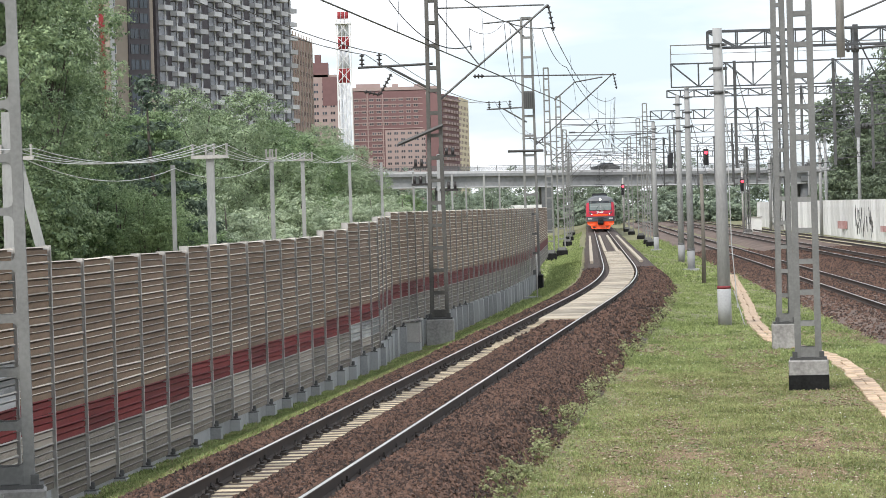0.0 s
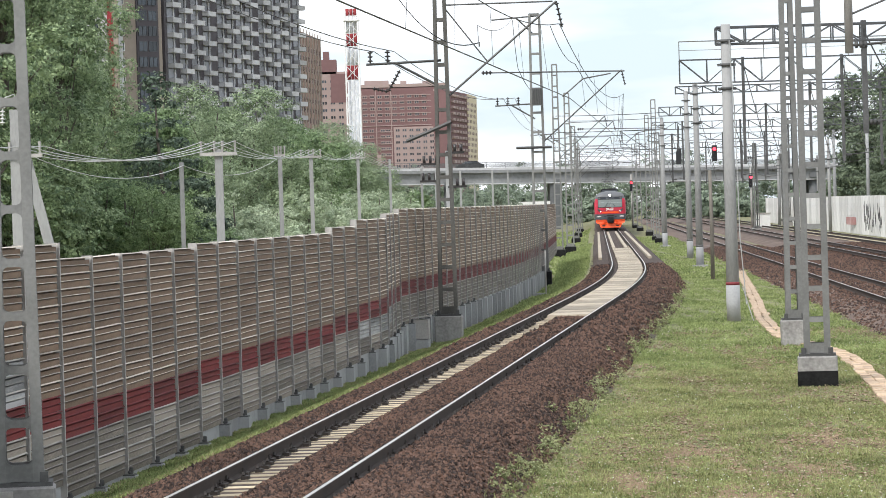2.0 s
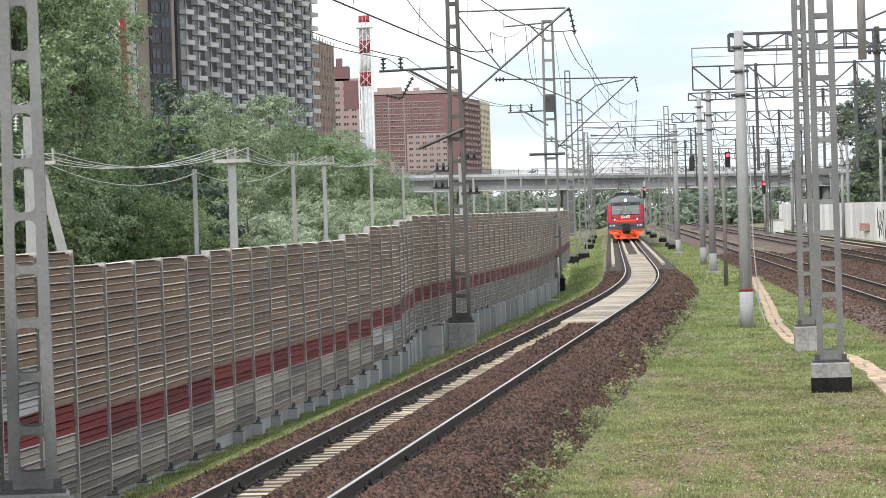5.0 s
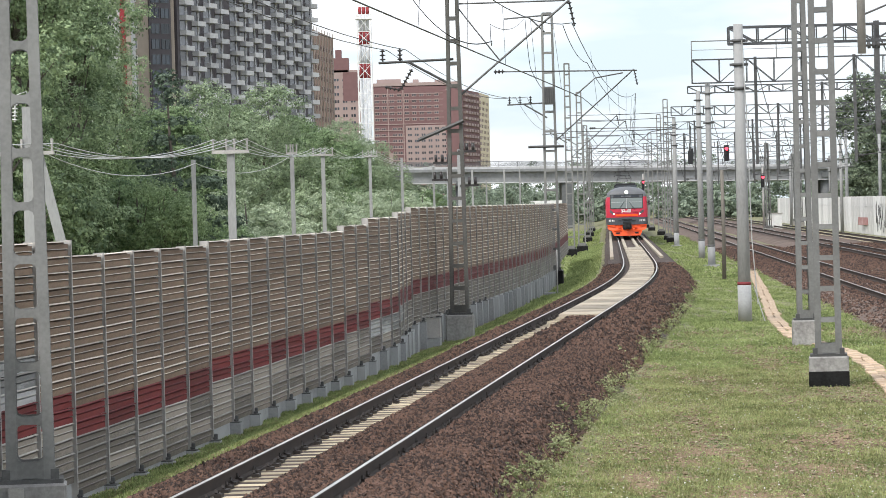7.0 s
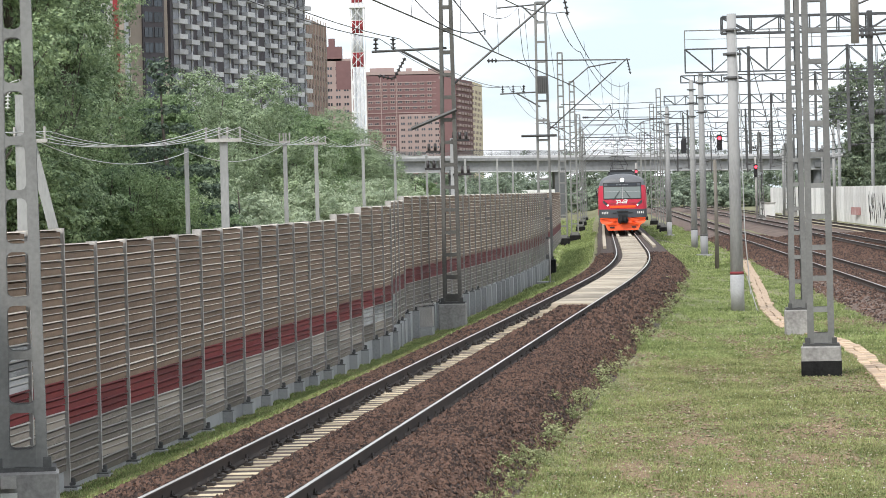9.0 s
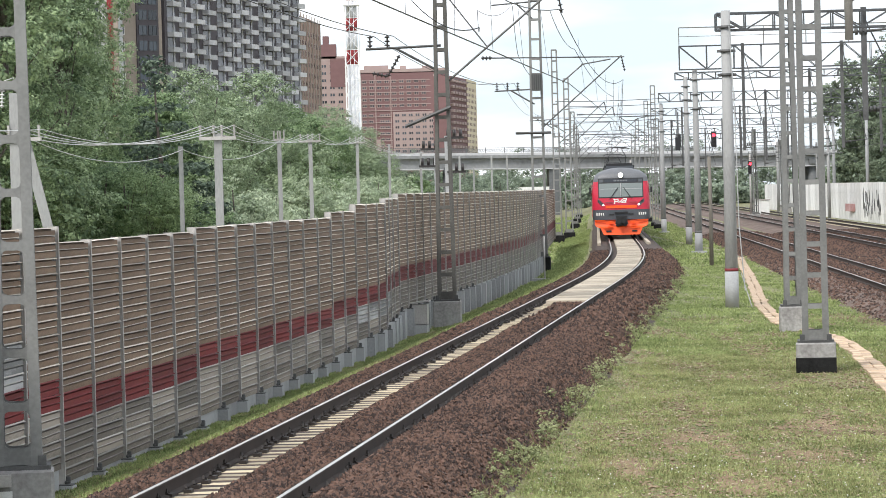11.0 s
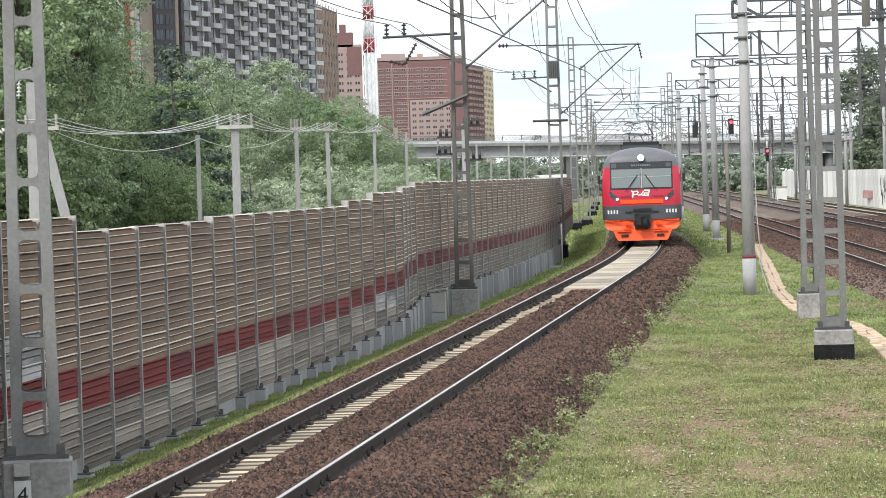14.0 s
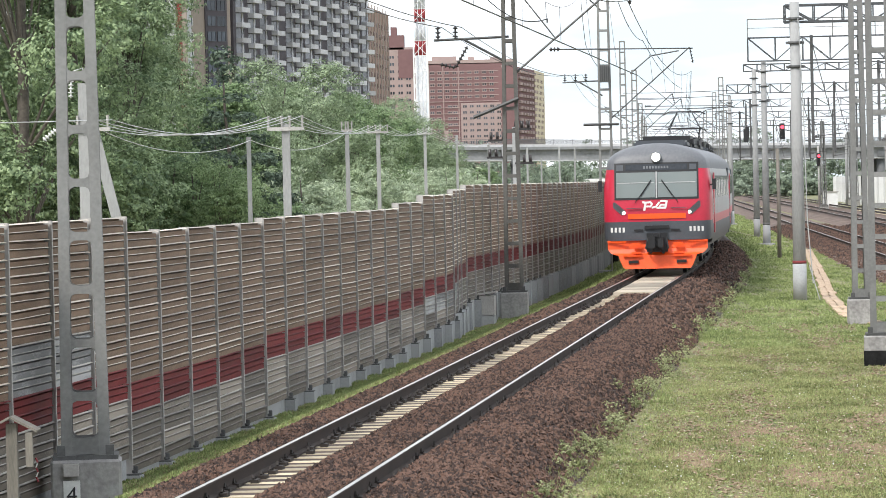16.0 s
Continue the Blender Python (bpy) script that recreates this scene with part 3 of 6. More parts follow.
m4 = lattice_mast(-5.02, 37.3, 11.0, base_h=0.66, w=0.58, label="grey steel lattice mast numbered four beside the fence", turn=6, depth=0.4)
m1 = lattice_mast(0.44, 89.2, 13.0, base_h=0.72, w=0.54, turn=-3, top_w=0.3, depth=0.45, paint="mast_brown")
m2 = lattice_mast(5.25, 148.7, 12.3, base_h=0.6, w=0.7, top_w=0.56, turn=-5, base_mat="tar", rung=0.9)
for (x, y), h in zip(((9.4, 228.0), (10.9, 243.0), (14.0, 300.0), (16.6, 350.0), (19.5, 405.0)), (13.6, 12.0, 10.8, 10.6, 10.6)):
    lattice_mast(x, y, h, base_h=0.42, turn=-4, rung=0.8, top_w=0.45, base_mat="tar")
lattice_mast(7.73, 62.7, 12.6, base_h=0.62, w=0.54, top_w=0.48, turn=-7, tar=True, depth=0.4)
lattice_mast(9.33, 80.3, 12.6, base_h=0.66, w=0.44, top_w=0.3, turn=-3, depth=0.4)
cm = concrete_mast(9.34, 96.6, 9.25)
concrete_mast(15.2, 176.0, 10.4, foot=True, band="mast_dark")
concrete_mast(16.85, 202.3, 10.9, band="mast_dark")
concrete_mast(19.2, 255.0, 10.6, foot=True, band="mast_dark")
for (x, y), h in zip(((20.6, 280.0), (21.5, 296.0), (24.0, 341.0), (26.6, 395.0), (29.0, 440.0)), (9.5, 13.0, 12.8, 12.0, 11.5)):
    lattice_mast(x, y, h, base_h=0.42, turn=-3, rung=0.8, top_w=0.5, base_mat="tar")
# ---- train ----
def half_w(z):
    if z < 1.25:
        return 1.66 + 0.08 * (z - 0.9) / 0.35
    if z < 2.7:
        return 1.74
    if z < 3.55:
        return 1.74 - 0.10 * ((z - 2.7) / 0.85) ** 1.6
    u = min(1.0, (z - 3.55) / 0.75)
    return 1.64 * math.sqrt(max(0.0, 1 - u ** 2.3)) + 0.0


def front_y(z):
    if z < 2.0:
        return 0.05
    if z < 3.6:
        return 0.05 + 0.22 * ((z - 2.0) / 1.6) ** 1.4
    return 0.27 + 0.55 * ((z - 3.6) / 0.7) ** 2


def ring(z, y_end=21.3, cab=True):
    """Half outline in plan at height z, from the nose's middle to the rear."""
    w = max(half_w(z), 0.02)
    y0 = front_y(z) if cab else 0.05
    r = min(0.42, w * 0.6)
    pts = [(0, y0), (w * 0.35, y0 + 0.015), (w - r, y0 + 0.05)]
    for a in (15, 30, 45, 60, 75, 90):
        pts.append((w - r + r * math.sin(radians(a)), y0 + 0.05 + r * (1 - math.cos(radians(a)))))
    pts += [(w, 1.7), (w, 2.3)]
    pts = [(x, min(y, 2.3) if i == len(pts) - 1 else min(y, 1.7) if i == len(pts) - 2 else y) for i, (x, y) in enumerate(pts)]
    pts.append((w, y_end))
    return pts


def shell(zs, lo, hi, cab=True):
    """Body surface between heights, over the outline's points lo to hi, both sides."""
    b = bmesh.new()
    for s in (1, -1):
        rows = [[b.verts.new((s * x, y, z)) for x, y in ring(z, cab=cab)[lo:hi]] for z in zs]
        for p, q in zip(rows, rows[1:]):
            for i in range(len(p) - 1):
                f = b.faces.new((p[i], p[i + 1], q[i + 1], q[i]) if s > 0 else (p[i], q[i], q[i + 1], p[i + 1]))
                f.smooth = True
    bmesh.ops.remove_doubles(b, verts=b.verts[:], dist=0.0005)
    return b


def plate(b, x0, x1, z0, z1, out=0.012, n=6):
    """A sheet lying on the nose."""
    rows = []
    for k in range(4):
        z = z0 + (z1 - z0) * k / 3
        rows.append([b.verts.new((x0 + (x1 - x0) * i / n, nose_y(x0 + (x1 - x0) * i / n, z) - out, z)) for i in range(n + 1)])
    for p, q in zip(rows, rows[1:]):
        for i in range(n):
            b.faces.new((p[i], p[i + 1], q[i + 1], q[i]))


def nose_y(x, z):
    pts = ring(z)
    return float(np.interp(abs(x), [p[0] for p in pts[:9]], [p[1] for p in pts[:9]]))


def wheelset(parent, y):
    for s in (-1, 1):
        b = bmesh.new()
        tube(b, [(s * 0.73, y, 0.5), (s * 0.86, y, 0.5)], 0.5, 20)
        part("wheel", b, M["t_black"], parent)


def car(name, label, cab):
    th = thing(name, label, "train", "train cars")
    lo = 0
    part("lower_skirt", shell([1.14, 1.3, 1.75] if cab else [0.98, 1.3, 1.75], lo, 11, cab), M["t_grey"], th, "dark grey lower band")
    part("nose" if cab else "end_panel", shell([1.75, 1.85, 2.0, 2.3, 2.6, 2.9, 3.2, 3.45], lo, 11, cab), M["t_red"], th, "glossy red panelling")
    part("roof_front", shell([3.45, 3.6, 3.75, 3.9, 4.02, 4.12, 4.2, 4.25, 4.28, 4.298], lo, 11, cab), M["t_roof"], th, "grey domed roof end")
    part("side_skirt", shell([0.98, 1.16, 1.3, 1.62], 10, 12, cab), M["t_grey"], th)
    part("side_wall", shell([1.62, 1.9], 10, 12, cab), M["t_red"], th)
    part("side_wall", shell([1.9, 2.6, 3.3, 3.45], 10, 12, cab), M["t_side"], th, "pale grey side wall")
    part("roof", shell([3.45, 3.6, 3.75, 3.9, 4.02, 4.12, 4.2, 4.25, 4.28, 4.298], 10, 12, cab), M["t_roof"], th)
    b = bmesh.new()
    box(b, -1.72, 1.72, 21.2, 21.3, 0.98, 3.5)
    part("rear_wall", b, M["t_grey"], th)
    b = bmesh.new()
    box(b, -1.6, 1.6, 0.6, 21.0, 0.9, 1.0)
    box(b, -1.2, 1.2, 6, 15, 0.45, 0.9)
    part("underframe", b, M["t_black"], th)
    for y in (2.2, 4.8, 16.0, 18.6):
        wheelset(th, y)
    for y in (3.5, 17.3):
        b = bmesh.new()
        box(b, -1.05, 1.05, y - 1.9, y + 1.9, 0.4, 0.72)
        part("bogie_frame", b, M["t_black"], th)
    for s in (-1, 1):
        for k in range(8):
            y = 5.2 + k * 1.9
            b = bmesh.new()
            box(b, s * 1.735 - 0.02, s * 1.735 + 0.02, y, y + 1.25, 2.45, 3.2)
            part("side_window", b, M["screen"], th)
        for z in (1.98, 2.1, 2.22):
            b = bmesh.new()
            box(b, s * 1.742 - 0.012, s * 1.742 + 0.012, 2.4, 21.2, z, z + 0.05)
            part("side_rib", b, M["t_side"], th)
        b = bmesh.new()
        box(b, s * 1.745 - 0.015, s * 1.745 + 0.015, 3.3, 4.3, 1.3, 3.3)
        part("side_door", b, M["t_red"], th)
    for k in range(3):
        b = bmesh.new()
        box(b, -0.9, 0.9, 3.2 + k * 6, 5.4 + k * 6, 4.15, 4.42)
        bmesh.ops.bevel(b, geom=b.edges[:], offset=0.08, segments=2, affect="EDGES")
        part("roof_unit", b, M["t_grey"], th)
    return th


def pantograph(parent, y):
    b = bmesh.new()
    for s in (-1, 1):
        beam(b, (s * 0.55, y - 0.5, 4.5), (s * 0.55, y + 0.5, 4.5), 0.05, 0.05)
        for e in (-1, 1):
            tube(b, [(s * 0.5, y + e * 0.45, 4.52), (s * 0.62, y + e * 1.0, 5.15), (s * 0.3, y, 5.78)], 0.025, 6)
            tube(b, [(s * 0.55, y + e * 0.45, 4.25), (s * 0.55, y + e * 0.45, 4.5)], 0.06, 8)
    tube(b, [(-0.85, y, 5.70), (-0.62, y, 5.82), (0.62, y, 5.82), (0.85, y, 5.70)], 0.03, 6)
    tube(b, [(-0.55, y, 5.15), (0.55, y, 5.15)], 0.02, 6)
    part("pantograph", b, M["t_black"], parent, "raised black pantograph")


def cab_details(th):
    # bumper plough
    b = bmesh.new()
    prof = [(1.62, 1.14), (1.62, 0.86), (1.5, 0.72), (1.28, 0.66), (1.14, 0.32), (1.06, 0.22)]
    fr, bk = [], []
    for s in (1, -1):
        for w, z in (prof if s > 0 else prof[::-1]):
            bow = 0.0 + 0.22 * (abs(w) / 1.7) ** 4 - 0.12 * (1.14 - z)
            fr.append(b.verts.new((s * w, bow, z)))
            bk.append(b.verts.new((s * w, bow + 0.25, z)))
    n = len(fr)
    for i in range(len(prof) - 1):
        b.faces.new((fr[i], fr[i + 1], fr[n - 2 - i], fr[n - 1 - i]))
    for i in range(n):
        b.faces.new((fr[i], fr[(i + 1) % n], bk[(i + 1) % n], bk[i]))
    part("snowplough", b, M["t_orange"], th, "bright orange snowplough and bumper")
    for s in (-1, 1):
        b = bmesh.new()
        box(b, s * 0.78 - 0.16, s * 0.78 + 0.16, -0.10, 0.0, 0.4, 0.5)
        part("step", b, M["t_black"], th)
        b = bmesh.new()
        box(b, s * 0.8 - 0.3, s * 0.8 + 0.3, -0.10, 0.02, 0.62, 0.67)
        box(b, s * 0.68 - 0.15, s * 0.68 + 0.15, -0.14, 0.02, 0.72, 0.77)
        box(b, s * 0.68 - 0.15, s * 0.68 + 0.15, -0.14, 0.02, 1.02, 1.07)
        part("footstep", b, M["t_orange"], th)
        b = bmesh.new()
        beam(b, (s * 1.0, -0.01, 1.1), (s * 1.62, 0.13, 1.1), 0.06, 0.04)
        part("bumper_edge", b, M["t_orange"], th)
        # headlamp pods
        b = bmesh.new()
        v = [b.verts.new((s * x, nose_y(x, z) - 0.02, z)) for x, z in ((1.42, 2.38), (1.36, 2.4), (1.01, 2.1), (1.01, 1.98), (1.15, 1.97), (1.42, 2.22))]
        b.faces.new(v if s > 0 else v[::-1])
        bmesh.ops.solidify(b, geom=b.faces[:], thickness=0.015)
        part("lamp_pod", b, M["t_roof"], th, "grey headlamp pod")
        b = bmesh.new()
        tube(b, [(s * 1.07, nose_y(1.07, 2.04) - 0.07, 2.04), (s * 1.07, nose_y(1.07, 2.04) + 0.02, 2.04)], 0.052, 14)
        part("marker_lamp", b, M["small_light"], th)
        # mirrors
        b = bmesh.new()
        box(b, s * 1.86 - 0.06, s * 1.86 + 0.06, 0.55, 0.72, 2.75, 3.1)
        beam(b, (s * 1.7, 0.64, 2.9), (s * 1.84, 0.64, 2.9), 0.04, 0.04)
        part("wing_mirror", b, M["t_black"], th)
        # windscreen pane, wiper and end lamps of the display band
        b = bmesh.new()
        plate(b, s * 0.04, s * 1.31, 2.53, 3.35, 0.022)
        part("windscreen", b, M["screen"], th, "pale reflecting windscreen pane")
        b = bmesh.new()
        plate(b, s * 0.08, s * 1.27, 3.0, 3.025, 0.03)
        part("screen_bar", b, M["t_side"], th)
        b = bmesh.new()
        beam(b, (s * 0.7, nose_y(0.7, 2.36) - 0.05, 2.36), (s * 0.2, nose_y(0.2, 3.06) - 0.05, 3.06), 0.02, 0.02)
        beam(b, (s * 0.52, nose_y(0.5, 2.6) - 0.055, 2.58), (s * 0.17, nose_y(0.2, 3.06) - 0.055, 3.1), 0.028, 0.028)
        part("wiper", b, M["t_black"], th)
        b = bmesh.new()
        plate(b, s * 1.08, s * 1.3, 3.42, 3.6, 0.02)
        part("tail_lamp", b, M["t_grey"], th)
        b = bmesh.new()
        box(b, s * 0.72 - 0.26, s * 0.72 + 0.26, 0.0, 0.04, 2.18, 2.2)
        part("grab_rail", b, M["t_grey"], th)
        b = bmesh.new()
        box(b, s * 0.6 - 0.14, s * 0.6 + 0.14, 0.02, 0.05, 1.44, 1.5)
        part("socket", b, M["t_black"], th)
        # fleet marks as plain bars
        for k in range(4):
            x = s * 1.28 + (k - 1.5) * 0.13
            b = bmesh.new()
            plate(b, x - 0.035, x + 0.035, 1.41, 1.57, 0.01, 2)
            part("mark_bar", b, M["white_paint"], th, "small white fleet mark bar")
    b = bmesh.new()
    plate(b, -1.37, 1.37, 2.46, 3.66, 0.012, 12)
    part("windscreen_frame", b, M["t_black"], th, "black surround of screen and display")
    b = bmesh.new()
    plate(b, -1.0, 1.0, 3.42, 3.61, 0.02, 8)
    part("destination_display", b, M["t_display"], th, "dark unlit destination display")
    for k in range(9):
        b = bmesh.new()
        plate(b, -0.42 + k * 0.095, -0.36 + k * 0.095, 3.47, 3.55, 0.027, 1)
        part("display_bar", b, M["t_roof"], th)
    b = bmesh.new()
    plate(b, -0.022, 0.022, 2.5, 3.37, 0.03, 2)
    part("screen_pillar", b, M["t_side"], th)
    b = bmesh.new()
    plate(b, -0.94, 0.94, 1.84, 2.01, 0.03, 8)
    part("orange_strip", b, M["t_orange"], th, "orange stripe across the red nose")
    # roof headlamp
    b = bmesh.new()
    y = front_y(3.84)
    tube(b, [(0, y - 0.16, 3.84), (0, y + 0.3, 3.84)], 0.165, 20)
    part("lamp_housing", b, M["t_roof"], th)
    b = bmesh.new()
    tube(b, [(0, y - 0.17, 3.84), (0, y - 0.1, 3.84)], 0.135, 20)
    part("headlamp", b, M["head_light"], th, "lit warm white roof headlamp")
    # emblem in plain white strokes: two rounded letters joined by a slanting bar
    def stroke(pts, w):
        b = bmesh.new()
        for (xa, za), (xb, zb) in zip(pts, pts[1:]):
            dx, dz = xb - xa, zb - za
            ln = math.hypot(dx, dz)
            ox, oz = -dz / ln * w / 2, dx / ln * w / 2
            ex, ez = dx / ln * w * 0.35, dz / ln * w * 0.35
            q = ((xa - ex + ox, za - ez + oz), (xa - ex - ox, za - ez - oz), (xb + ex - ox, zb + ez - oz), (xb + ex + ox, zb + ez + oz))
            b.faces.new([b.verts.new((x, nose_y(x, z) - 0.014, z)) for x, z in q])
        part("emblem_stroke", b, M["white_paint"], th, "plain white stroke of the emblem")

    stroke([(-0.4, 2.13), (-0.36, 2.36), (-0.44, 2.38)], 0.07)
    stroke([(-0.36, 2.36), (-0.2, 2.38), (-0.15, 2.32), (-0.2, 2.24), (-0.34, 2.24)], 0.06)
    stroke([(-0.14, 2.2), (-0.02, 2.23), (0.08, 2.36)], 0.06)
    stroke([(0.02, 2.19), (0.28, 2.19), (0.33, 2.4), (0.13, 2.41)], 0.065)
    stroke([(0.3, 2.28), (0.14, 2.29), (0.1, 2.23)], 0.055)
    # coupler
    b = bmesh.new()
    box(b, -0.2, 0.2, -0.45, 0.3, 0.95, 1.25)
    box(b, -0.27, -0.05, -0.6, -0.3, 0.9, 1.3)
    box(b, 0.05, 0.22, -0.55, -0.3, 0.92, 1.2)
    box(b, -0.34, 0.34, -0.06, 0.1, 0.76, 1.38)
    box(b, -0.4, 0.4, -0.05, 0.1, 1.52, 1.62)
    box(b, -0.12, 0.12, -0.5, -0.2, 1.25, 1.36)
    part("coupler", b, M["t_black"], th, "black automatic coupler")
    for s in (-1, 1):
        b = bmesh.new()
        tube(b, [(s * 0.3, -0.1, 1.2), (s * 0.36, -0.25, 0.9), (s * 0.2, -0.28, 0.72), (s * 0.1, -0.2, 0.85)], 0.03, 6)
        part("hose", b, M["t_black"], th)


cars = []
cars.append(car("lead_car", "red and dark grey electric train cab car with orange plough", True))
cab_details(cars[0])
for k in range(1, 6):
    cars.append(car("passenger_car", "red and grey passenger car coupled behind the cab", False))
pantograph(cars[1], 3.0)
pantograph(cars[3], 3.0)
for c, ys in ((cars[0], (7.5, 12.5, 17.0)), (cars[1], (4.5, 9, 13, 18))):
    for y in ys:
        b = bmesh.new()
        box(b, -0.95, 0.95, y, y + 2.8, 4.2, 4.62)
        bmesh.ops.bevel(b, geom=b.edges[:], offset=0.12, segments=2, affect="EDGES")
        part("roof_equipment", b, M["t_black"], c, "dark roof equipment box")


def train_d(t):
    return 381 - 17.5 * t


def hatchback():
    th = thing("road_car", "dark car driving over the bridge", "car")
    b = bmesh.new()
    outline = [(-2.1, 0.35), (-2.15, 0.75), (-1.95, 0.95), (-1.2, 1.0), (-0.6, 1.45), (0.9, 1.5), (1.6, 1.05), (2.1, 0.95), (2.15, 0.4)]
    a = [b.verts.new((x, -0.85 + (0.1 if z > 1.2 else 0), z)) for x, z in outline]
    c = [b.verts.new((x, 0.85 - (0.1 if z > 1.2 else 0), z)) for x, z in outline]
    for i in range(len(a)):
        j = (i + 1) % len(a)
        b.faces.new((a[i], a[j], c[j], c[i]))
    b.faces.new(a[::-1])
    b.faces.new(c)
    part("body", b, M["black_paint"], th)
    for x in (-0.5, 0.55):
        b = bmesh.new()
        box(b, x - 0.45, x + 0.45, -0.83, -0.8, 1.05, 1.38)
        part("side_window", b, M["pane"], th)
    for x in (-1.35, 1.35):
        for y in (-0.8, 0.8):
            b = bmesh.new()
            tube(b, [(x, y - 0.09, 0.32), (x, y + 0.09, 0.32)], 0.32, 16)
            part("wheel", b, M["t_black"], th)
    return th


road_car = hatchback()


def motions():
    times = [i * 0.5 for i in range(33)]
    for k, c in enumerate(cars):
        rows = []
        for t in times:
            f, r = train_d(t) + k * 21.7, train_d(t) + k * 21.7 + 18.0
            x0, x1 = ax(f + 2), ax(r)
            a = -math.degrees(math.atan2(x1 - x0, r - f - 2))
            x = x0 - (x1 - x0) / (r - f - 2) * 2
            rows.append((t, pose(x, f, 0, 0, 0, a)))
        walk(c, rows)
    rows = []
    for t in times:
        x = 12.2 + 11.5 * (1.5 - t)
        p = bridge_pt(x, 8.43, 1.4)
        rows.append((t, pose(p.x, p.y, p.z, 0, 0, math.degrees(math.atan(0.25)))))
    walk(road_car, rows)


# ---- road bridge ----
bridge = thing("road_bridge", "long grey road overpass across the railway", "bridge", "", "structure")


def bridge_pt(x, z, off=0.0):
    """A place on the bridge above x, z over its own deck line, off towards the far side."""
    return Vector((x, 486 + 0.25 * x + off, z + 0.35 - 0.014 * x))


b = bmesh.new()
beam(b, bridge_pt(-210, 8.2, 5), bridge_pt(150, 8.2, 5), 11, 0.45)
part("deck", b, M["bridge_mid"], bridge)
b = bmesh.new()
beam(b, bridge_pt(-210, 8.62, -0.4), bridge_pt(150, 8.62, -0.4), 0.3, 0.42)
part("parapet", b, M["bridge"], bridge, "pale parapet along the deck")
for k, off in enumerate((0.2, 3.4, 6.6, 9.8)):
    b = bmesh.new()
    beam(b, bridge_pt(-210, 7.15, off), bridge_pt(150, 7.15, off), 0.5, 1.65)
    part("girder", b, M["bridge_mid"], bridge, "grey bridge girder")
    b = bmesh.new()
    beam(b, bridge_pt(-210, 6.3, off), bridge_pt(150, 6.3, off), 0.9, 0.14)
    part("flange", b, M["bridge"], bridge, "pale lower flange of the girder")
for z in (8.95, 9.1, 9.25, 9.4, 9.6):
    b = bmesh.new()
    beam(b, bridge_pt(-210, z, -0.4), bridge_pt(150, z, -0.4), 0.08, 0.08)
    part("handrail", b, M["bridge_dark"], bridge)
pm = bmesh.new()
box(pm, -0.05, 0.05, -0.05, 0.05, 0, 1.0)
bpost = mesh_of("rail_post", pm, M["bridge_dark"])
for i in range(120):
    piece("rail_post", bpost, bridge, Matrix.Translation(bridge_pt(-210 + i * 3.0, 8.7, -0.4)))
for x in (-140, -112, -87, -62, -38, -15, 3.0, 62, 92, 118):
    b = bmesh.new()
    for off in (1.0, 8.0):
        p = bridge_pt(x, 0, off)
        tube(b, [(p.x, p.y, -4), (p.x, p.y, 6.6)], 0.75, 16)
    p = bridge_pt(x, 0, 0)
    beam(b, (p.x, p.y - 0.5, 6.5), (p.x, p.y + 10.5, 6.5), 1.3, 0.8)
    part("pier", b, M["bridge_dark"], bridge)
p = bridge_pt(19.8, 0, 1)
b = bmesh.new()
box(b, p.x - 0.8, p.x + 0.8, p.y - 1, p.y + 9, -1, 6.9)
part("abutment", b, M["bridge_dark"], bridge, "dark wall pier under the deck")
shed = thing("low_shed", "low grey shed with a flat white roof near the bridge", "shed", m=pose(14.0, 432, -1.0))
b = bmesh.new()
box(b, -2.4, 2.4, 0, 9, 0, 4.0)
part("wall", b, M["bridge_mid"], shed)
b = bmesh.new()
box(b, -2.7, 2.7, -0.4, 9.4, 4.0, 4.45)
part("roof", b, M["white_paint"], shed, "flat white roof")
# lamp columns on the bridge
for x in (24.0, 58.0, 92.0):
    th = thing("street_lamp", "slim grey lamp column on the bridge", "street lamp", "bridge lamps")
    p = bridge_pt(x, 8.4, 4)
    b = bmesh.new()
    tube(b, [p, p + Vector((0, 0, 4.2)), p + Vector((-0.6, 0, 4.6))], [0.09, 0.06, 0.05], 8)
    part("column", b, M["zinc"], th)
    b = bmesh.new()
    box(b, p.x - 1.2, p.x - 0.5, p.y - 0.15, p.y + 0.15, p.z + 4.5, p.z + 4.65)
    part("lantern", b, M["zinc"], th)


# ---- buildings ----
def building(name, label, material, p, q, depth, z0, z1):
    th = thing(name, label, "building", "apartment buildings")
    b = bmesh.new()
    p, q = Vector((p[0], p[1], 0)), Vector((q[0], q[1], 0))
    e = (q - p)
    n = Vector((-e.y, e.x, 0)).normalized() * depth
    v = [b.verts.new((*(a.xy), z)) for z in (z0, z1) for a in (p, q, q + n, p + n)]
    for f in ((0, 1, 5, 4), (1, 2, 6, 5), (2, 3, 7, 6), (3, 0, 4, 7), (3, 2, 1, 0)):
        b.faces.new([v[i] for i in f])
    part("wall", b, material, th)
    b = bmesh.new()
    v = [b.verts.new((*(a.xy), z)) for z in (z1, z1 + 0.9) for a in (p, q, q + n, p + n)]
    for f in ((0, 1, 5, 4), (1, 2, 6, 5), (2, 3, 7, 6), (3, 0, 4, 7), (4, 5, 6, 7)):
        b.faces.new([v[i] for i in f])
    part("roof", b, material, th)
    ang = math.atan2(e.y, e.x)
    base = Matrix.Translation(p) @ Matrix.Rotation(ang, 4, "Z")
    return th, base, e.length


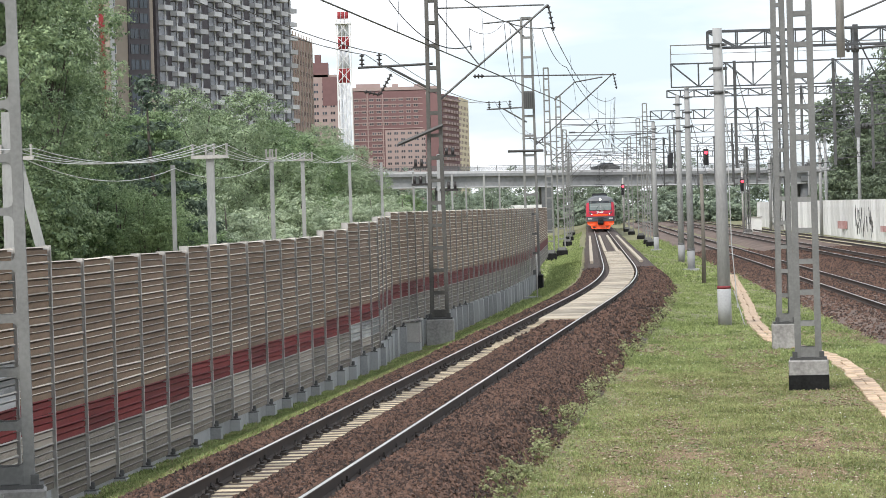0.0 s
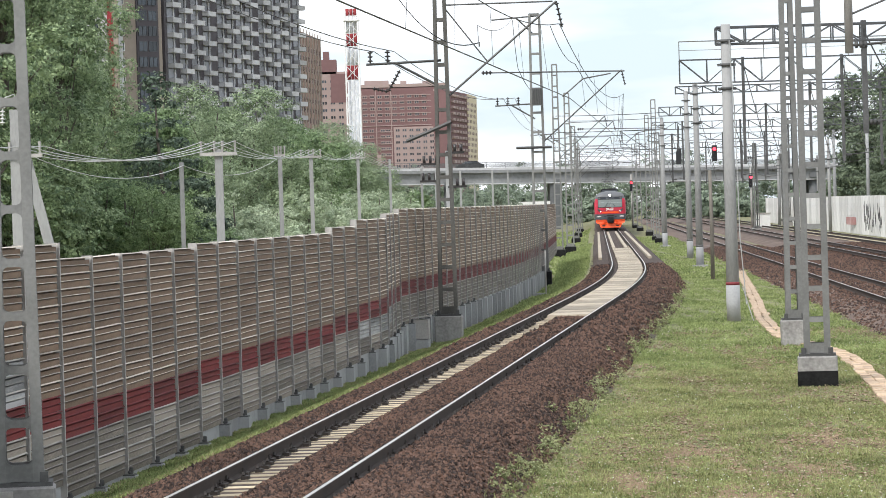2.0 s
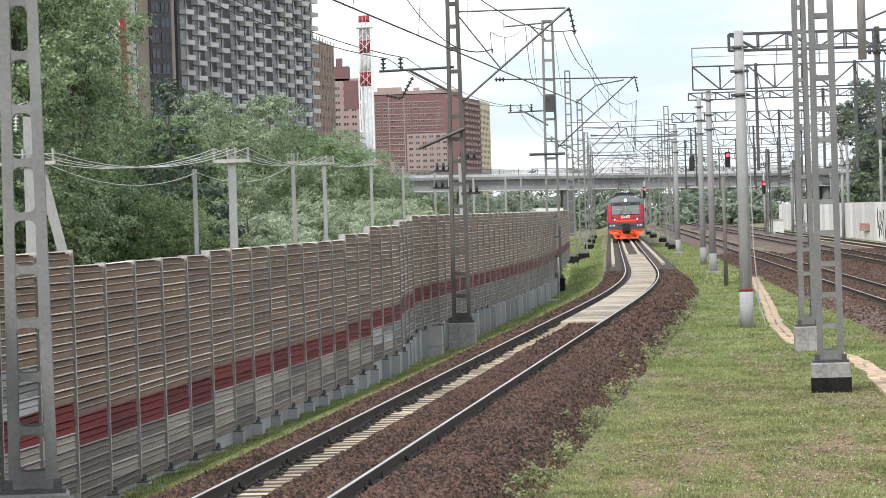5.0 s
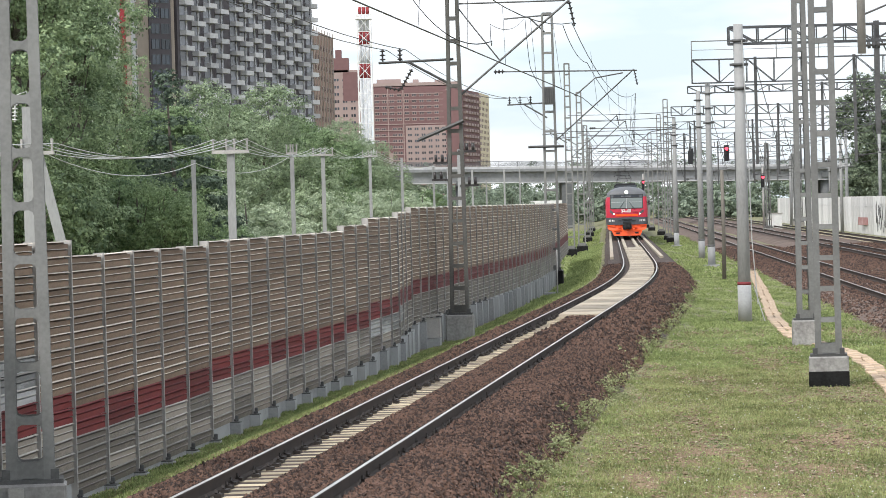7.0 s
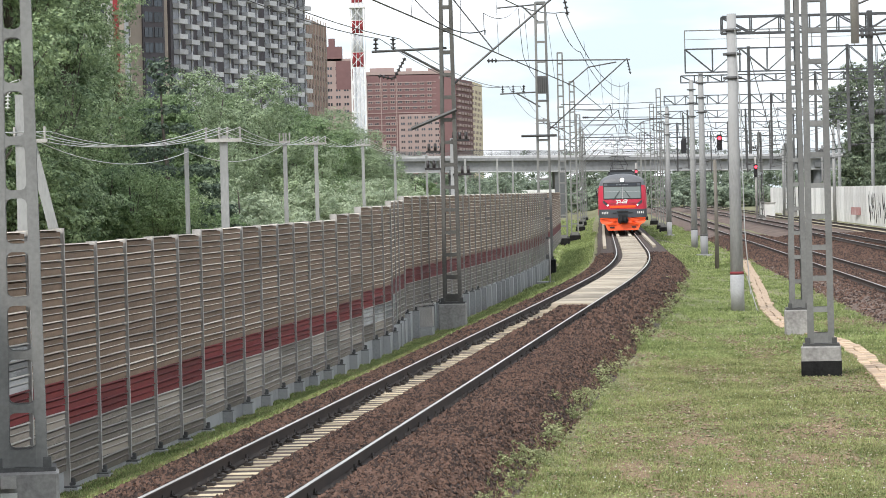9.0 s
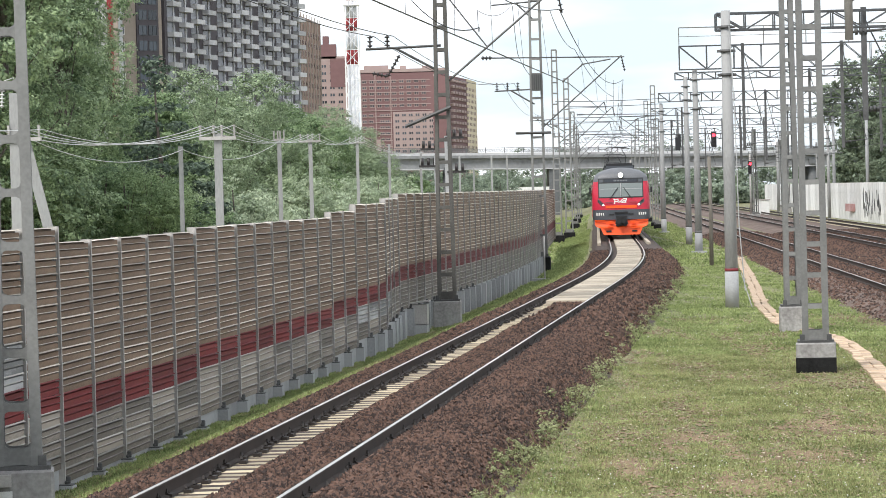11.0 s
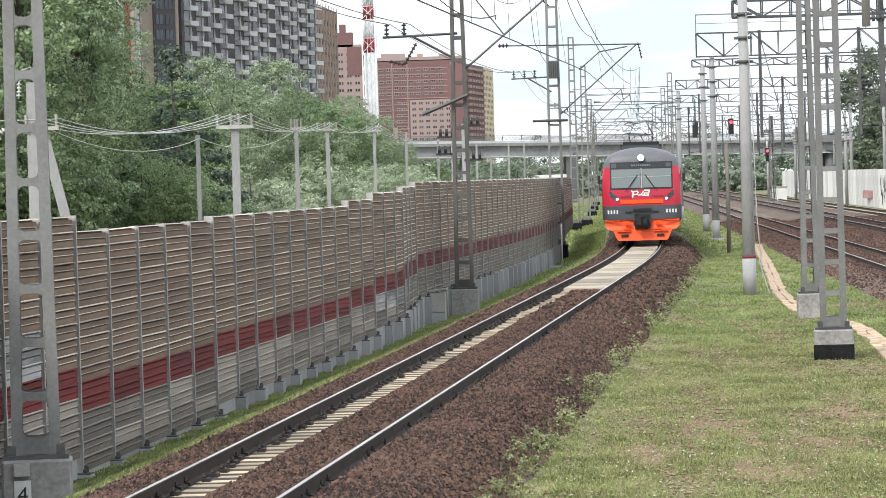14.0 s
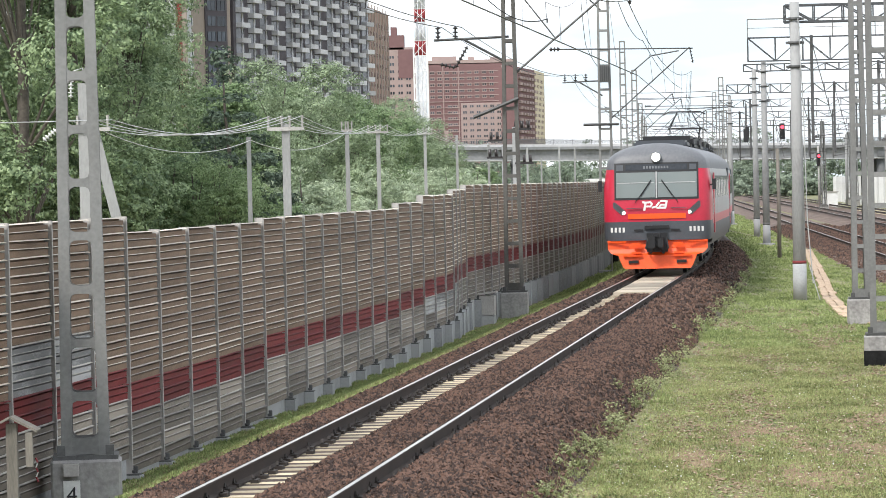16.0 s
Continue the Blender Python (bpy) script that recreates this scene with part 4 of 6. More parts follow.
def window_mesh(w, h, frame_mat, glass_mat, t=0.25):
    b = bmesh.new()
    box(b, -w / 2, w / 2, -0.06, 0.1, 0, h)
    glass = mesh_of("window", b, glass_mat)
    b = bmesh.new()
    for x0, x1, z0, z1 in ((-w / 2, -w / 2 + t * 0.5, 0, h), (w / 2 - t * 0.5, w / 2, 0, h), (-w / 2, w / 2, 0, t * 0.5), (-w / 2, w / 2, h - t * 0.5, h), (-t * 0.25, t * 0.25, 0, h)):
        box(b, x0, x1, -0.12, 0.0, z0, z1)
    return glass, mesh_of("window_frame", b, frame_mat)


def windows(th, base, xs, zs, glass, fr):
    for z in zs:
        for x in xs:
            w = piece("window", glass, th, base @ Matrix.Translation((x, 0, z)))
            if fr is not None:
                piece("window_frame", fr, w, Matrix())


# dark tower with staggered balconies
th, base, L = building("tower_block", "dark high-rise tower with staggered pale balconies", M["b_dark"], (-51, 610), (-27.9, 680), 16, -3, 78)
b = bmesh.new()
box(b, -2.1, 2.1, -1.35, 0, 0, 0.95)
balc = mesh_of("balcony", b, M["balc"])
b = bmesh.new()
box(b, -2.2, 0.6, -0.05, 0.1, 0, 1.9)
box(b, 1.1, 1.9, -0.05, 0.1, 0, 1.9)
bglass = mesh_of("window", b, M["pane_shade"])
b = bmesh.new()
box(b, 0.65, 1.05, -0.2, 0.1, 0, 2.0)
bframe = mesh_of("window_frame", b, M["balc"])
cols = [3.4 + i * 6.1 for i in range(4)] + [29.5 + i * 5.2 for i in range(4)] + [52.5 + i * 5.2 for i in range(5)]
for i, x in enumerate(cols):
    for k in range(19):
        z = 17 + k * 3.0 - (i % 2) * 0.9
        piece("balcony", balc, th, base @ Matrix.Translation((x, 0, z)))
        w = piece("window", bglass, th, base @ Matrix.Translation((x, 0, z + 0.95)))
        piece("window_frame", bframe, w, Matrix())

g_white, f_white = window_mesh(2.0, 1.7, M["white_paint"], M["pane"])
g_wide, f_wide = window_mesh(2.2, 2.0, M["t_grey"], M["pane"])
th, base, L = building("apartment_block", "tan high-rise block with white framed windows", M["b_tan"], (-60.5, 598), (-51.4, 608), 18, -3, 78)
windows(th, base, [2.6], [17 + k * 3.0 for k in range(19)], g_white, f_white)
windows(th, base @ Matrix.Translation((0, -0.3, 0)), [8.2, 10.8], [17 + k * 3.0 for k in range(19)], g_wide, f_wide)
b = bmesh.new()
box(b, 6.7, 12.4, -0.3, 0.0, -3, 78)
ob = part("dark_bay", b, M["b_dark"], th, "dark glazed bay of the block")
ob.matrix_basis = base
th, base, L = building("apartment_block", "grey-green block with a red corner fin", M["bridge"], (-74.8, 585), (-58.3, 585), 18, -3, 76)
windows(th, base, [2.5, 6.0, 9.5, 12.6], [17 + k * 3.0 for k in range(19)], g_white, f_white)
for x0, x1, mt, lab in ((15.2, 16.3, "stripe_red", "tall dark red corner fin"), (16.3, 17.2, "b_tan", "tan corner strip")):
    b = bmesh.new()
    box(b, x0, x1, -0.9, 0.0, -3, 74)
    ob = part("corner_fin", b, M[mt], th, lab)
    ob.matrix_basis = base

g_small, f_small = window_mesh(1.9, 1.6, M["b_pink"], M["pane"], 0.5)
th, base, L = building("apartment_block", "brown brick apartment block with stepped roof", M["b_brown"], (-36.6, 900), (-32.0, 952), 20, -3, 54.5)
windows(th, base, [3 + i * 6.5 for i in range(8)], [20 + k * 3.0 for k in range(11)], g_small, f_small)
for i in range(8):
    b = bmesh.new()
    box(b, 4.8 + i * 6.5, 6.0 + i * 6.5, -0.12, 0, -3, 56.4)
    ob = part("pilaster", b, M["b_tan"], th, "tan vertical brick strip")
    ob.matrix_basis = base

g_far, f_far = window_mesh(2.4, 1.7, M["b_pink"], M["pane"], 0.6)
th, base, L = building("apartment_block", "pinkish stepped apartment block far off", M["b_pink"], (-44.5, 1300), (-33.0, 1300), 20, -3, 60)
windows(th, base, [1.8, 5.2, 8.6], [20 + k * 3.0 for k in range(13)], g_far, f_far)
b = bmesh.new()
box(b, 0.5, 7.0, 0, 12, 60, 66)
box(b, 1.5, 4.0, 2, 10, 66, 69.5)
box(b, 4.5, 11.5, -0.2, 0, 48, 60)
ob = part("upper_storey", b, M["b_red"], th, "red brick upper storeys")
ob.matrix_basis = base

th, base, L = building("apartment_block", "wide red brick apartment building with pale lower storeys", M["b_red"], (-33.0, 1550), (11, 1550), 30, -3, 62.5)
b = bmesh.new()
box(b, 16, 36, -0.5, 0, -3, 43.5)
box(b, 7.5, 9.5, -0.5, 0, -3, 30)
ob = part("pale_bay", b, M["b_pink"], th, "pale brick bay of the facade")
ob.matrix_basis = base
for k in range(14):
    b = bmesh.new()
    box(b, 0, 44 if k > 7 else 15.5, -0.35, 0, 20.2 + k * 3.0, 20.55 + k * 3.0)
    ob = part("string_course", b, M["b_pink"], th, "pale horizontal brick band")
    ob.matrix_basis = base
for x in (0.1, 7.2, 14.8, 36.4, 43.4):
    b = bmesh.new()
    box(b, x, x + 0.5, -0.42, 0, 18, 62)
    ob = part("quoin_strip", b, M["b_pink"], th, "pale vertical brick strip")
    ob.matrix_basis = base
b = bmesh.new()
box(b, 0, 44, 0, 25, 63, 65.0)
box(b, 2, 14, 3, 20, 65, 67)
box(b, 20, 23, 3, 8, 65, 66.6)
box(b, 31, 36, 3, 12, 65, 66.2)
ob = part("attic", b, M["b_pink"], th)
ob.matrix_basis = base
windows(th, base @ Matrix.Translation((0, -0.5, 0)), [18 + i * 3.4 for i in range(6)], [20 + k * 3.0 for k in range(8)], g_far, f_far)
windows(th, base, [2 + i * 3.7 for i in range(12)], [46 + k * 3.0 for k in range(5)], g_far, f_far)
windows(th, base, [1.8, 5.0, 10.6, 13.2, 38.6, 41.6], [20 + k * 3.0 for k in range(8)], g_far, f_far)
th, base, L = building("apartment_block", "dark red brick end block with balconies", M["b_red"], (11.6, 1548), (20.5, 1600), 20, -3, 60)
b = bmesh.new()
box(b, -2.6, 2.6, -1.4, 0, 0, 1.3)
rb = mesh_of("balcony", b, M["b_pink"])
for i in range(6):
    for k in range(14):
        piece("balcony", rb, th, base @ Matrix.Translation((5 + i * 8.6, 0, 19 + k * 3.0)))
th, base, L = building("apartment_block", "yellow plastered apartment block beyond the red one", M["b_yel"], (20.8, 1600), (26.4, 1650), 16, -3, 60)
windows(th, base, [5 + i * 7.5 for i in range(6)], [19 + k * 3.0 for k in range(13)], g_far, f_far)

# boiler-house chimney in a lattice frame
ch = thing("chimney", "red and white boiler-house chimney in a lattice frame", "chimney", m=pose(-21.2, 900, 0))
levels = [(-3, 40.5, "chim_white"), (40.5, 44.8, "chim_red"), (44.8, 50.2, "chim_white"), (50.2, 54.0, "chim_red"), (54.0, 59.0, "chim_white"), (59.0, 61.2, "chim_red")]
for z0, z1, key in levels:
    for fx in (-1.1, 0, 1.1):
        b = bmesh.new()
        tube(b, [(fx, 0, z0), (fx, 0, z1)], 0.5, 10)
        part("flue", b, M["chim_red" if key == "chim_red" else "chim_flue"], ch)
    if z1 < 60:
        for sx in (-1, 1):
            for sy in (-1, 1):
                b = bmesh.new()
                beam(b, (sx * 2.0, sy * 2.0, z0), (sx * 2.0, sy * 2.0, z1), 0.3, 0.3)
                part("corner_leg", b, M["chim_white"], ch)
        n = max(1, round((z1 - z0) / 4.5))
        for k in range(n):
            a, c = z0 + (z1 - z0) * k / n, z0 + (z1 - z0) * (k + 1) / n
            for sy in (-2.0, 2.0):
                for pa, pb in (((-2, sy, a), (2, sy, c)), ((2, sy, a), (-2, sy, c)), ((-2, sy, c), (2, sy, c))):
                    b = bmesh.new()
                    beam(b, pa, pb, 0.16, 0.16)
                    part("brace", b, M["chim_white"], ch)
b = bmesh.new()
box(b, -2.4, 2.4, -2.4, 2.4, 57.6, 57.9)
part("platform", b, M["chim_white"], ch)


# ---- trees ----
def leaf_cloud(name, rng, blobs, count, size, material, sprays=70):
    """Many small leaves set in sprays over the shells of a set of clumps."""
    cen = np.array([bl[:3] for bl in blobs])
    rad = np.array([bl[3:] for bl in blobs])
    wgt = rad.prod(axis=1) ** (2 / 3)
    ns = len(blobs) * sprays
    owner = rng.choice(len(blobs), ns, p=wgt / wgt.sum())
    out = rng.normal(size=(ns, 3)) + np.array([0, 0, 0.25])
    out /= np.linalg.norm(out, axis=1)[:, None]
    hub = cen[owner] + out * rad[owner] * rng.uniform(0.55, 1.05, size=(ns, 1))
    srad = rad[owner].mean(axis=1) * rng.uniform(0.11, 0.27, size=ns)
    pick = rng.choice(ns, count, p=srad ** 2 / (srad ** 2).sum())
    v = rng.normal(size=(count, 3))
    v /= np.linalg.norm(v, axis=1)[:, None]
    r = rng.uniform(0.02, 1.0, size=(count, 1)) ** 0.5 * srad[pick][:, None]
    pos = hub[pick] + v * r * np.array([1.15, 1.15, 0.6]) - np.array([0, 0, 0.25]) * r * r / srad[pick][:, None]
    n = out[pick] * 0.8 + v * 0.5 + rng.normal(size=(count, 3)) * 0.38 + np.array([0, 0, 0.45])
    n /= np.linalg.norm(n, axis=1)[:, None]
    t = np.cross(n, rng.normal(size=(count, 3)))
    t /= np.linalg.norm(t, axis=1)[:, None]
    u = np.cross(n, t)
    s = size * rng.uniform(0.6, 1.35, size=(count, 1))
    verts = np.stack([pos - t * s, pos + t * s * 0.6 + u * s * 0.62, pos + t * s * 0.6 - u * s * 0.62], axis=1).reshape(-1, 3)
    faces = np.arange(count * 3).reshape(-1, 3)
    return from_arrays(name, verts, faces, material)


def tree(label, height, width, leaf, seed, count=9000, size=0.13, bark="bark", shape="round", name="tree", category="tree"):
    rng = np.random.default_rng(seed)
    th = thing(name, label, category, "trees")
    b = bmesh.new()
    lean = rng.normal(size=2) * 0.3
    n = 7
    pts = [(lean[0] * (i / n) ** 2 + rng.normal() * 0.05, lean[1] * (i / n) ** 2 + rng.normal() * 0.05, height * 0.92 * i / n - 0.3 * (i == 0)) for i in range(n + 1)]
    r0 = height * 0.014 + 0.03
    tube(b, pts, [r0 * (1 - 0.9 * i / n) + 0.012 for i in range(n + 1)], 8)
    blobs = []
    if shape == "cone":
        for lv in range(16):
            f = lv / 15
            w = width / 2 * (1.02 - f) ** 0.65
            for q in range(7 if f < 0.7 else 4):
                a = q * 2 * math.pi / (7 if f < 0.7 else 4) + lv * 0.7 + rng.uniform(-0.3, 0.3)
                rr = w * rng.uniform(0.45, 0.95)
                br = 0.24 + w * 0.24
                blobs.append((rr * math.cos(a), rr * math.sin(a), height * (0.1 + 0.87 * f) - rr * 0.25, br, br, br * 0.42))
    k = 0 if shape == "cone" else 34 if shape != "bush" else 16
    for i in range(k):
        f = rng.uniform(0.16 if shape != "bush" else 0.05, 1.0)
        if shape == "cone":
            w = width / 2 * (1.05 - f) ** 0.8
        elif shape == "bush":
            w = width / 2 * math.sqrt(max(0.05, 1 - (f * 0.95) ** 2))
        else:
            w = width / 2 * math.sqrt(max(0.06, 1 - ((f - 0.48) / 0.58) ** 2))
        a = rng.uniform(0, 2 * math.pi)
        rr = w * rng.uniform(0.25, 0.85)
        z = height * (0.08 + 0.86 * f)
        cx, cy = rr * math.cos(a), rr * math.sin(a)
        br = width * rng.uniform(0.11, 0.22)
        blobs.append((cx, cy, z, br, br, br * rng.uniform(0.55, 0.95)))
        j = min(n - 1, max(1, int(f * n * 0.8)))
        tube(b, [pts[j], ((cx + pts[j][0]) / 2, (cy + pts[j][1]) / 2, (z + pts[j][2]) / 2 + 0.2), (cx, cy, z)], [r0 * 0.22, r0 * 0.12, 0.008], 5, caps=False)
    blobs.append((pts[-1][0], pts[-1][1], height * 0.95, width * 0.09, width * 0.09, height * 0.06))
    part("trunk", b, M[bark], th)
    crown = new("crown", leaf_cloud("crown", rng, blobs, count, size, M[leaf]))
    crown.parent = th
    return th


KINDS = {
    "birch": tree("tall leafy birch with mid green leaves", 14.5, 6.5, "leaf_a", 1, 52000, 0.056, "bark"),
    "aspen": tree("broad aspen with light green crown", 12.5, 7.5, "leaf_d", 2, 46000, 0.062),
    "willow": tree("rounded willow with silvery green leaves", 12.0, 9.0, "leaf_e", 3, 50000, 0.075),
    "spruce": tree("dark green spruce with dense needles", 13.0, 7.0, "leaf_c", 4, 60000, 0.092, shape="cone"),
    "linden": tree("round deep green broadleaf tree", 11.5, 8.0, "leaf_g", 14, 46000, 0.075),
    "bush": tree("silvery willow bush behind the fence", 8.0, 6.5, "leaf_b", 5, 34000, 0.068, shape="bush", name="bush", category="bush"),
    "shrub": tree("dense green shrub behind the fence", 8.3, 6.5, "leaf_g", 6, 40000, 0.07, shape="bush", name="bush", category="bush"),
    "dark": tree("large dark green tree beyond the tracks", 15.0, 9.0, "leaf_f", 7, 32000, 0.14),
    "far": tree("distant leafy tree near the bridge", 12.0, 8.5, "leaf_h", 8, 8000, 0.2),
}
PLACED = {k: 0 for k in KINDS}


def plant(kind, x, y, scale, turn, z=-3.1):
    m = pose(x, y, z, 0, 0, turn) @ Matrix.Diagonal((scale, scale, scale * (0.98 + 0.04 * (turn * 0.37 % 1)), 1))
    if PLACED[kind] == 0:
        KINDS[kind].matrix_basis = m
    else:
        copy_thing(KINDS[kind], m)
    PLACED[kind] += 1


def px(x, d):
    return d * (x - 784) / 5500.0


# kind: column of the view, distance along the line, size
for kind, rows in {
    "birch": ((40, 96, 1.15), (112, 118, 1.08), (45, 112, 1.2), (60, 128, 1.1), (-60, 90, 1.1), (-115, 98, 1.2), (-170, 94, 1.1), (-20, 130, 1.25), (225, 150, 0.86), (130, 110, 0.9)),
    "linden": ((530, 212, 1.08), (572, 238, 1.0), (610, 262, 0.9), (285, 138, 0.85), (245, 122, 0.62), (420, 205, 1.05)),
    "aspen": ((75, 108, 0.85), (338, 102, 0.66), (292, 98, 0.68), (250, 99, 0.7), (-20, 104, 0.95), (165, 116, 0.8), (262, 120, 0.72), (330, 140, 0.75), (500, 190, 0.8), (20, 120, 1.25), (560, 262, 0.86)),
    "willow": ((385, 165, 1.05), (455, 182, 1.05), (345, 150, 0.7), (610, 290, 1.1), (650, 305, 1.0), (690, 330, 0.85)),
    "spruce": ((316, 108, 0.86), (290, 116, 0.84), (268, 155, 1.0), (370, 215, 1.05), (480, 230, 1.0), (545, 290, 1.05), (640, 360, 0.95), (420, 240, 1.1)),
    "bush": ((440, 128, 0.9), (500, 150, 0.95), (560, 175, 1.0), (612, 205, 1.02), (655, 228, 1.05), (700, 258, 1.1), (745, 292, 1.12), (395, 122, 0.85), (470, 142, 0.85)),
    "shrub": ((205, 102, 0.95), (262, 108, 0.95), (140, 98, 0.95), (322, 118, 0.9), (20, 96, 1.0), (690, 300, 1.05), (760, 340, 1.1), (80, 100, 0.95), (345, 104, 0.84), (300, 100, 0.82), (372, 112, 0.8)),
}.items():
    for i, (x, d, s) in enumerate(rows):
        plant(kind, px(x, d), d, s, i * 67 + 20)
for x, d, s in ((48.0, 298, 1.0), (50.3, 305, 1.25), (46.8, 312, 0.72), (49.0, 332, 0.75), (49.5, 330, 1.0), (52.0, 320, 1.4), (44.2, 276, 0.95), (47.5, 262, 1.2), (50.0, 355, 1.2)):
    plant("dark", x, d, s, x * 31, -0.75)
for i in range(16):
    plant("far", 40 + i * 7 + random.uniform(-2, 2), 640 + random.uniform(0, 120), 0.8, i * 50, -1)
for i in range(14):
    plant("far", -40 + i * 9 + random.uniform(-3, 3), 660 + random.uniform(0, 150), random.uniform(0.8, 1.1), i * 50, -1)
for i in range(16):
    plant("far", -55 + i * 4.2 + random.uniform(-2, 2), 420 + random.uniform(0, 60) - i * 4, random.uniform(0.75, 1.0), i * 77, -3.1)


# far woods
def woods(name, x0, x1, y, h, seed):
    rng = np.random.default_rng(seed)
    blobs = []
    for x in np.arange(x0, x1, 4.0):
        hh = h * rng.uniform(0.7, 1.1)
        blobs.append((x + rng.uniform(-2, 2), y + rng.uniform(-8, 8), hh * 0.5, 5.5, 5.5, hh * 0.55))
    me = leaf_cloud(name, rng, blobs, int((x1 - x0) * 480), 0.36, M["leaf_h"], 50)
    ob = new(name, me)
    ob.location.z = -1.5
    tagged(ob, "distant belt of mixed green woodland", "woods", "", "stuff")


woods("far_woods", -75, 130, 800, 15, 11)
woods("far_scrub", -30, 95, 612, 7, 14)
woods("far_woods", -170, -70, 640, 17, 12)
woods("far_woods", 95, 230, 420, 15, 13)
# ---- portals over the main line ----
def truss(parent, xa, xb, y, z0, z1, bay, key="mast_paint", depth=0.5, c=0.06):
    n = max(2, round((xb - xa) / bay))
    b = bmesh.new()
    for yy in (y - depth / 2, y + depth / 2):
        for z in (z0, z1):
            beam(b, (xa, yy, z), (xb, yy, z), c, c)
    part("chord", b, M[key], parent)
    for i in range(n):
        x0, x1 = xa + (xb - xa) * i / n, xa + (xb - xa) * (i + 1) / n
        for yy in (y - depth / 2, y + depth / 2):
            b = bmesh.new()
            beam(b, (x0, yy, z0), (x0, yy, z1), c * 0.7, c * 0.7)
            if i % 2:
                beam(b, (x0, yy, z0), (x1, yy, z1), c * 0.7, c * 0.7)
            else:
                beam(b, (x0, yy, z1), (x1, yy, z0), c * 0.7, c * 0.7)
            part("bracing", b, M[key], parent)


def hanger(parent, x, y, z0, z1, w=0.16):
    b = bmesh.new()
    beam(b, (x, y, z0), (x, y, z1), w, w)
    part("drop_post", b, M["mast_dark"], parent, "dark drop post under the beam")
    b = bmesh.new()
    z = z0 + 0.35
    for k in range(3):
        tube(b, [(x + 0.12 + k * 0.12, y, z), (x + 0.2 + k * 0.12, y, z)], 0.09, 8)
    tube(b, [(x + 0.1, y, z), (x + 1.7, y, z + 0.15)], 0.03, 6)
    tube(b, [(x, y, z1 - 0.3), (x + 1.3, y, z + 0.15)], 0.025, 6)
    part("registration_arm", b, M["mast_dark"], parent)


def far_post(parent, x, y, h):
    b = bmesh.new()
    tube(b, [(x, y, -1), (x, y, h)], [0.2, 0.15], 12)
    part("support_post", b, M["concrete"], parent)


def portal(y, xa, z0, z1, rail=False, bay=0.9, hang=True, support=None, key="gantry"):
    th = thing("gantry", "grey lattice gantry beam spanning the main line tracks", "gantry", "gantries")
    xb = main_x(y) + 16.5
    truss(th, xa, xb, y, z0, z1, bay, key)
    far_post(th, xb - 0.3, y, z1)
    if support:
        far_post(th, support, y + 0.5, z1)
    if rail:
        b = bmesh.new()
        beam(b, (xa, y, z1 + 1.05), (xb, y, z1 + 1.05), 0.06, 0.06)
        beam(b, (xa, y, z1 + 0.55), (xb, y, z1 + 0.55), 0.03, 0.03)
        for x in np.arange(xa, xb, 2.4):
            beam(b, (x, y, z1), (x, y, z1 + 1.05), 0.05, 0.05)
        part("handrail", b, M["mast_paint"], th)
    if hang:
        for k in (0.0, 5.6, 10.2):
            hanger(th, main_x(y) + k - 1.6, y, 5.0, z1 + 0.1)
    return th


front = portal(80.3, 9.2, 11.3, 11.9, hang=False)
b = bmesh.new()
tube(b, [(10.95, 80.3, 6.75), (10.95, 80.3, 11.4)], 0.11, 12)
part("drop_tube", b, M["zinc"], front, "pale steel drop tube under the beam")
b = bmesh.new()
tube(b, [(11.0, 80.3, 6.95), (12.6, 80.3, 7.05)], 0.035, 6)
tube(b, [(11.0, 80.3, 7.75), (12.4, 80.3, 8.3)], 0.03, 6)
for k in range(3):
    tube(b, [(11.1 + k * 0.12, 80.3, 6.96), (11.17 + k * 0.12, 80.3, 6.965)], 0.09, 10)
part("registration_arm", b, M["mast_dark"], front)
portal(97.3, 9.1, 7.92, 8.44)
portal(176.0, 14.35, 9.66, 10.98, rail=True, bay=1.5)
portal(202.5, 16.2, 10.0, 10.45)
portal(255.0, 19.0, 10.0, 10.72)
portal(300.0, 21.6, 9.9, 10.6, bay=1.2)
portal(342.0, 24.2, 9.6, 10.3, bay=1.4)
portal(395.0, 26.8, 9.6, 10.3, bay=1.6)
portal(440.0, 29.2, 9.6, 10.4, bay=1.8)


# ---- brackets and wires of the near track ----
def tubes(parent, name, lines, r, key, label="", n=6):
    for pts in lines:
        b = bmesh.new()
        tube(b, pts, r, n)
        part(name, b, M[key], parent, label)


def insulator(parent, p, q, n=5, r=0.075):
    b = bmesh.new()
    p, q = Vector(p), Vector(q)
    tube(b, [p, q], 0.025, 6)
    for i in range(n):
        c = p.lerp(q, (i + 0.5) / n)
        d = (q - p).normalized() * 0.025
        tube(b, [c - d, c, c + d], [r * 0.5, r, r * 0.5], 10)
    part("insulator", b, M["insul"], parent, "dark ribbed insulator string")


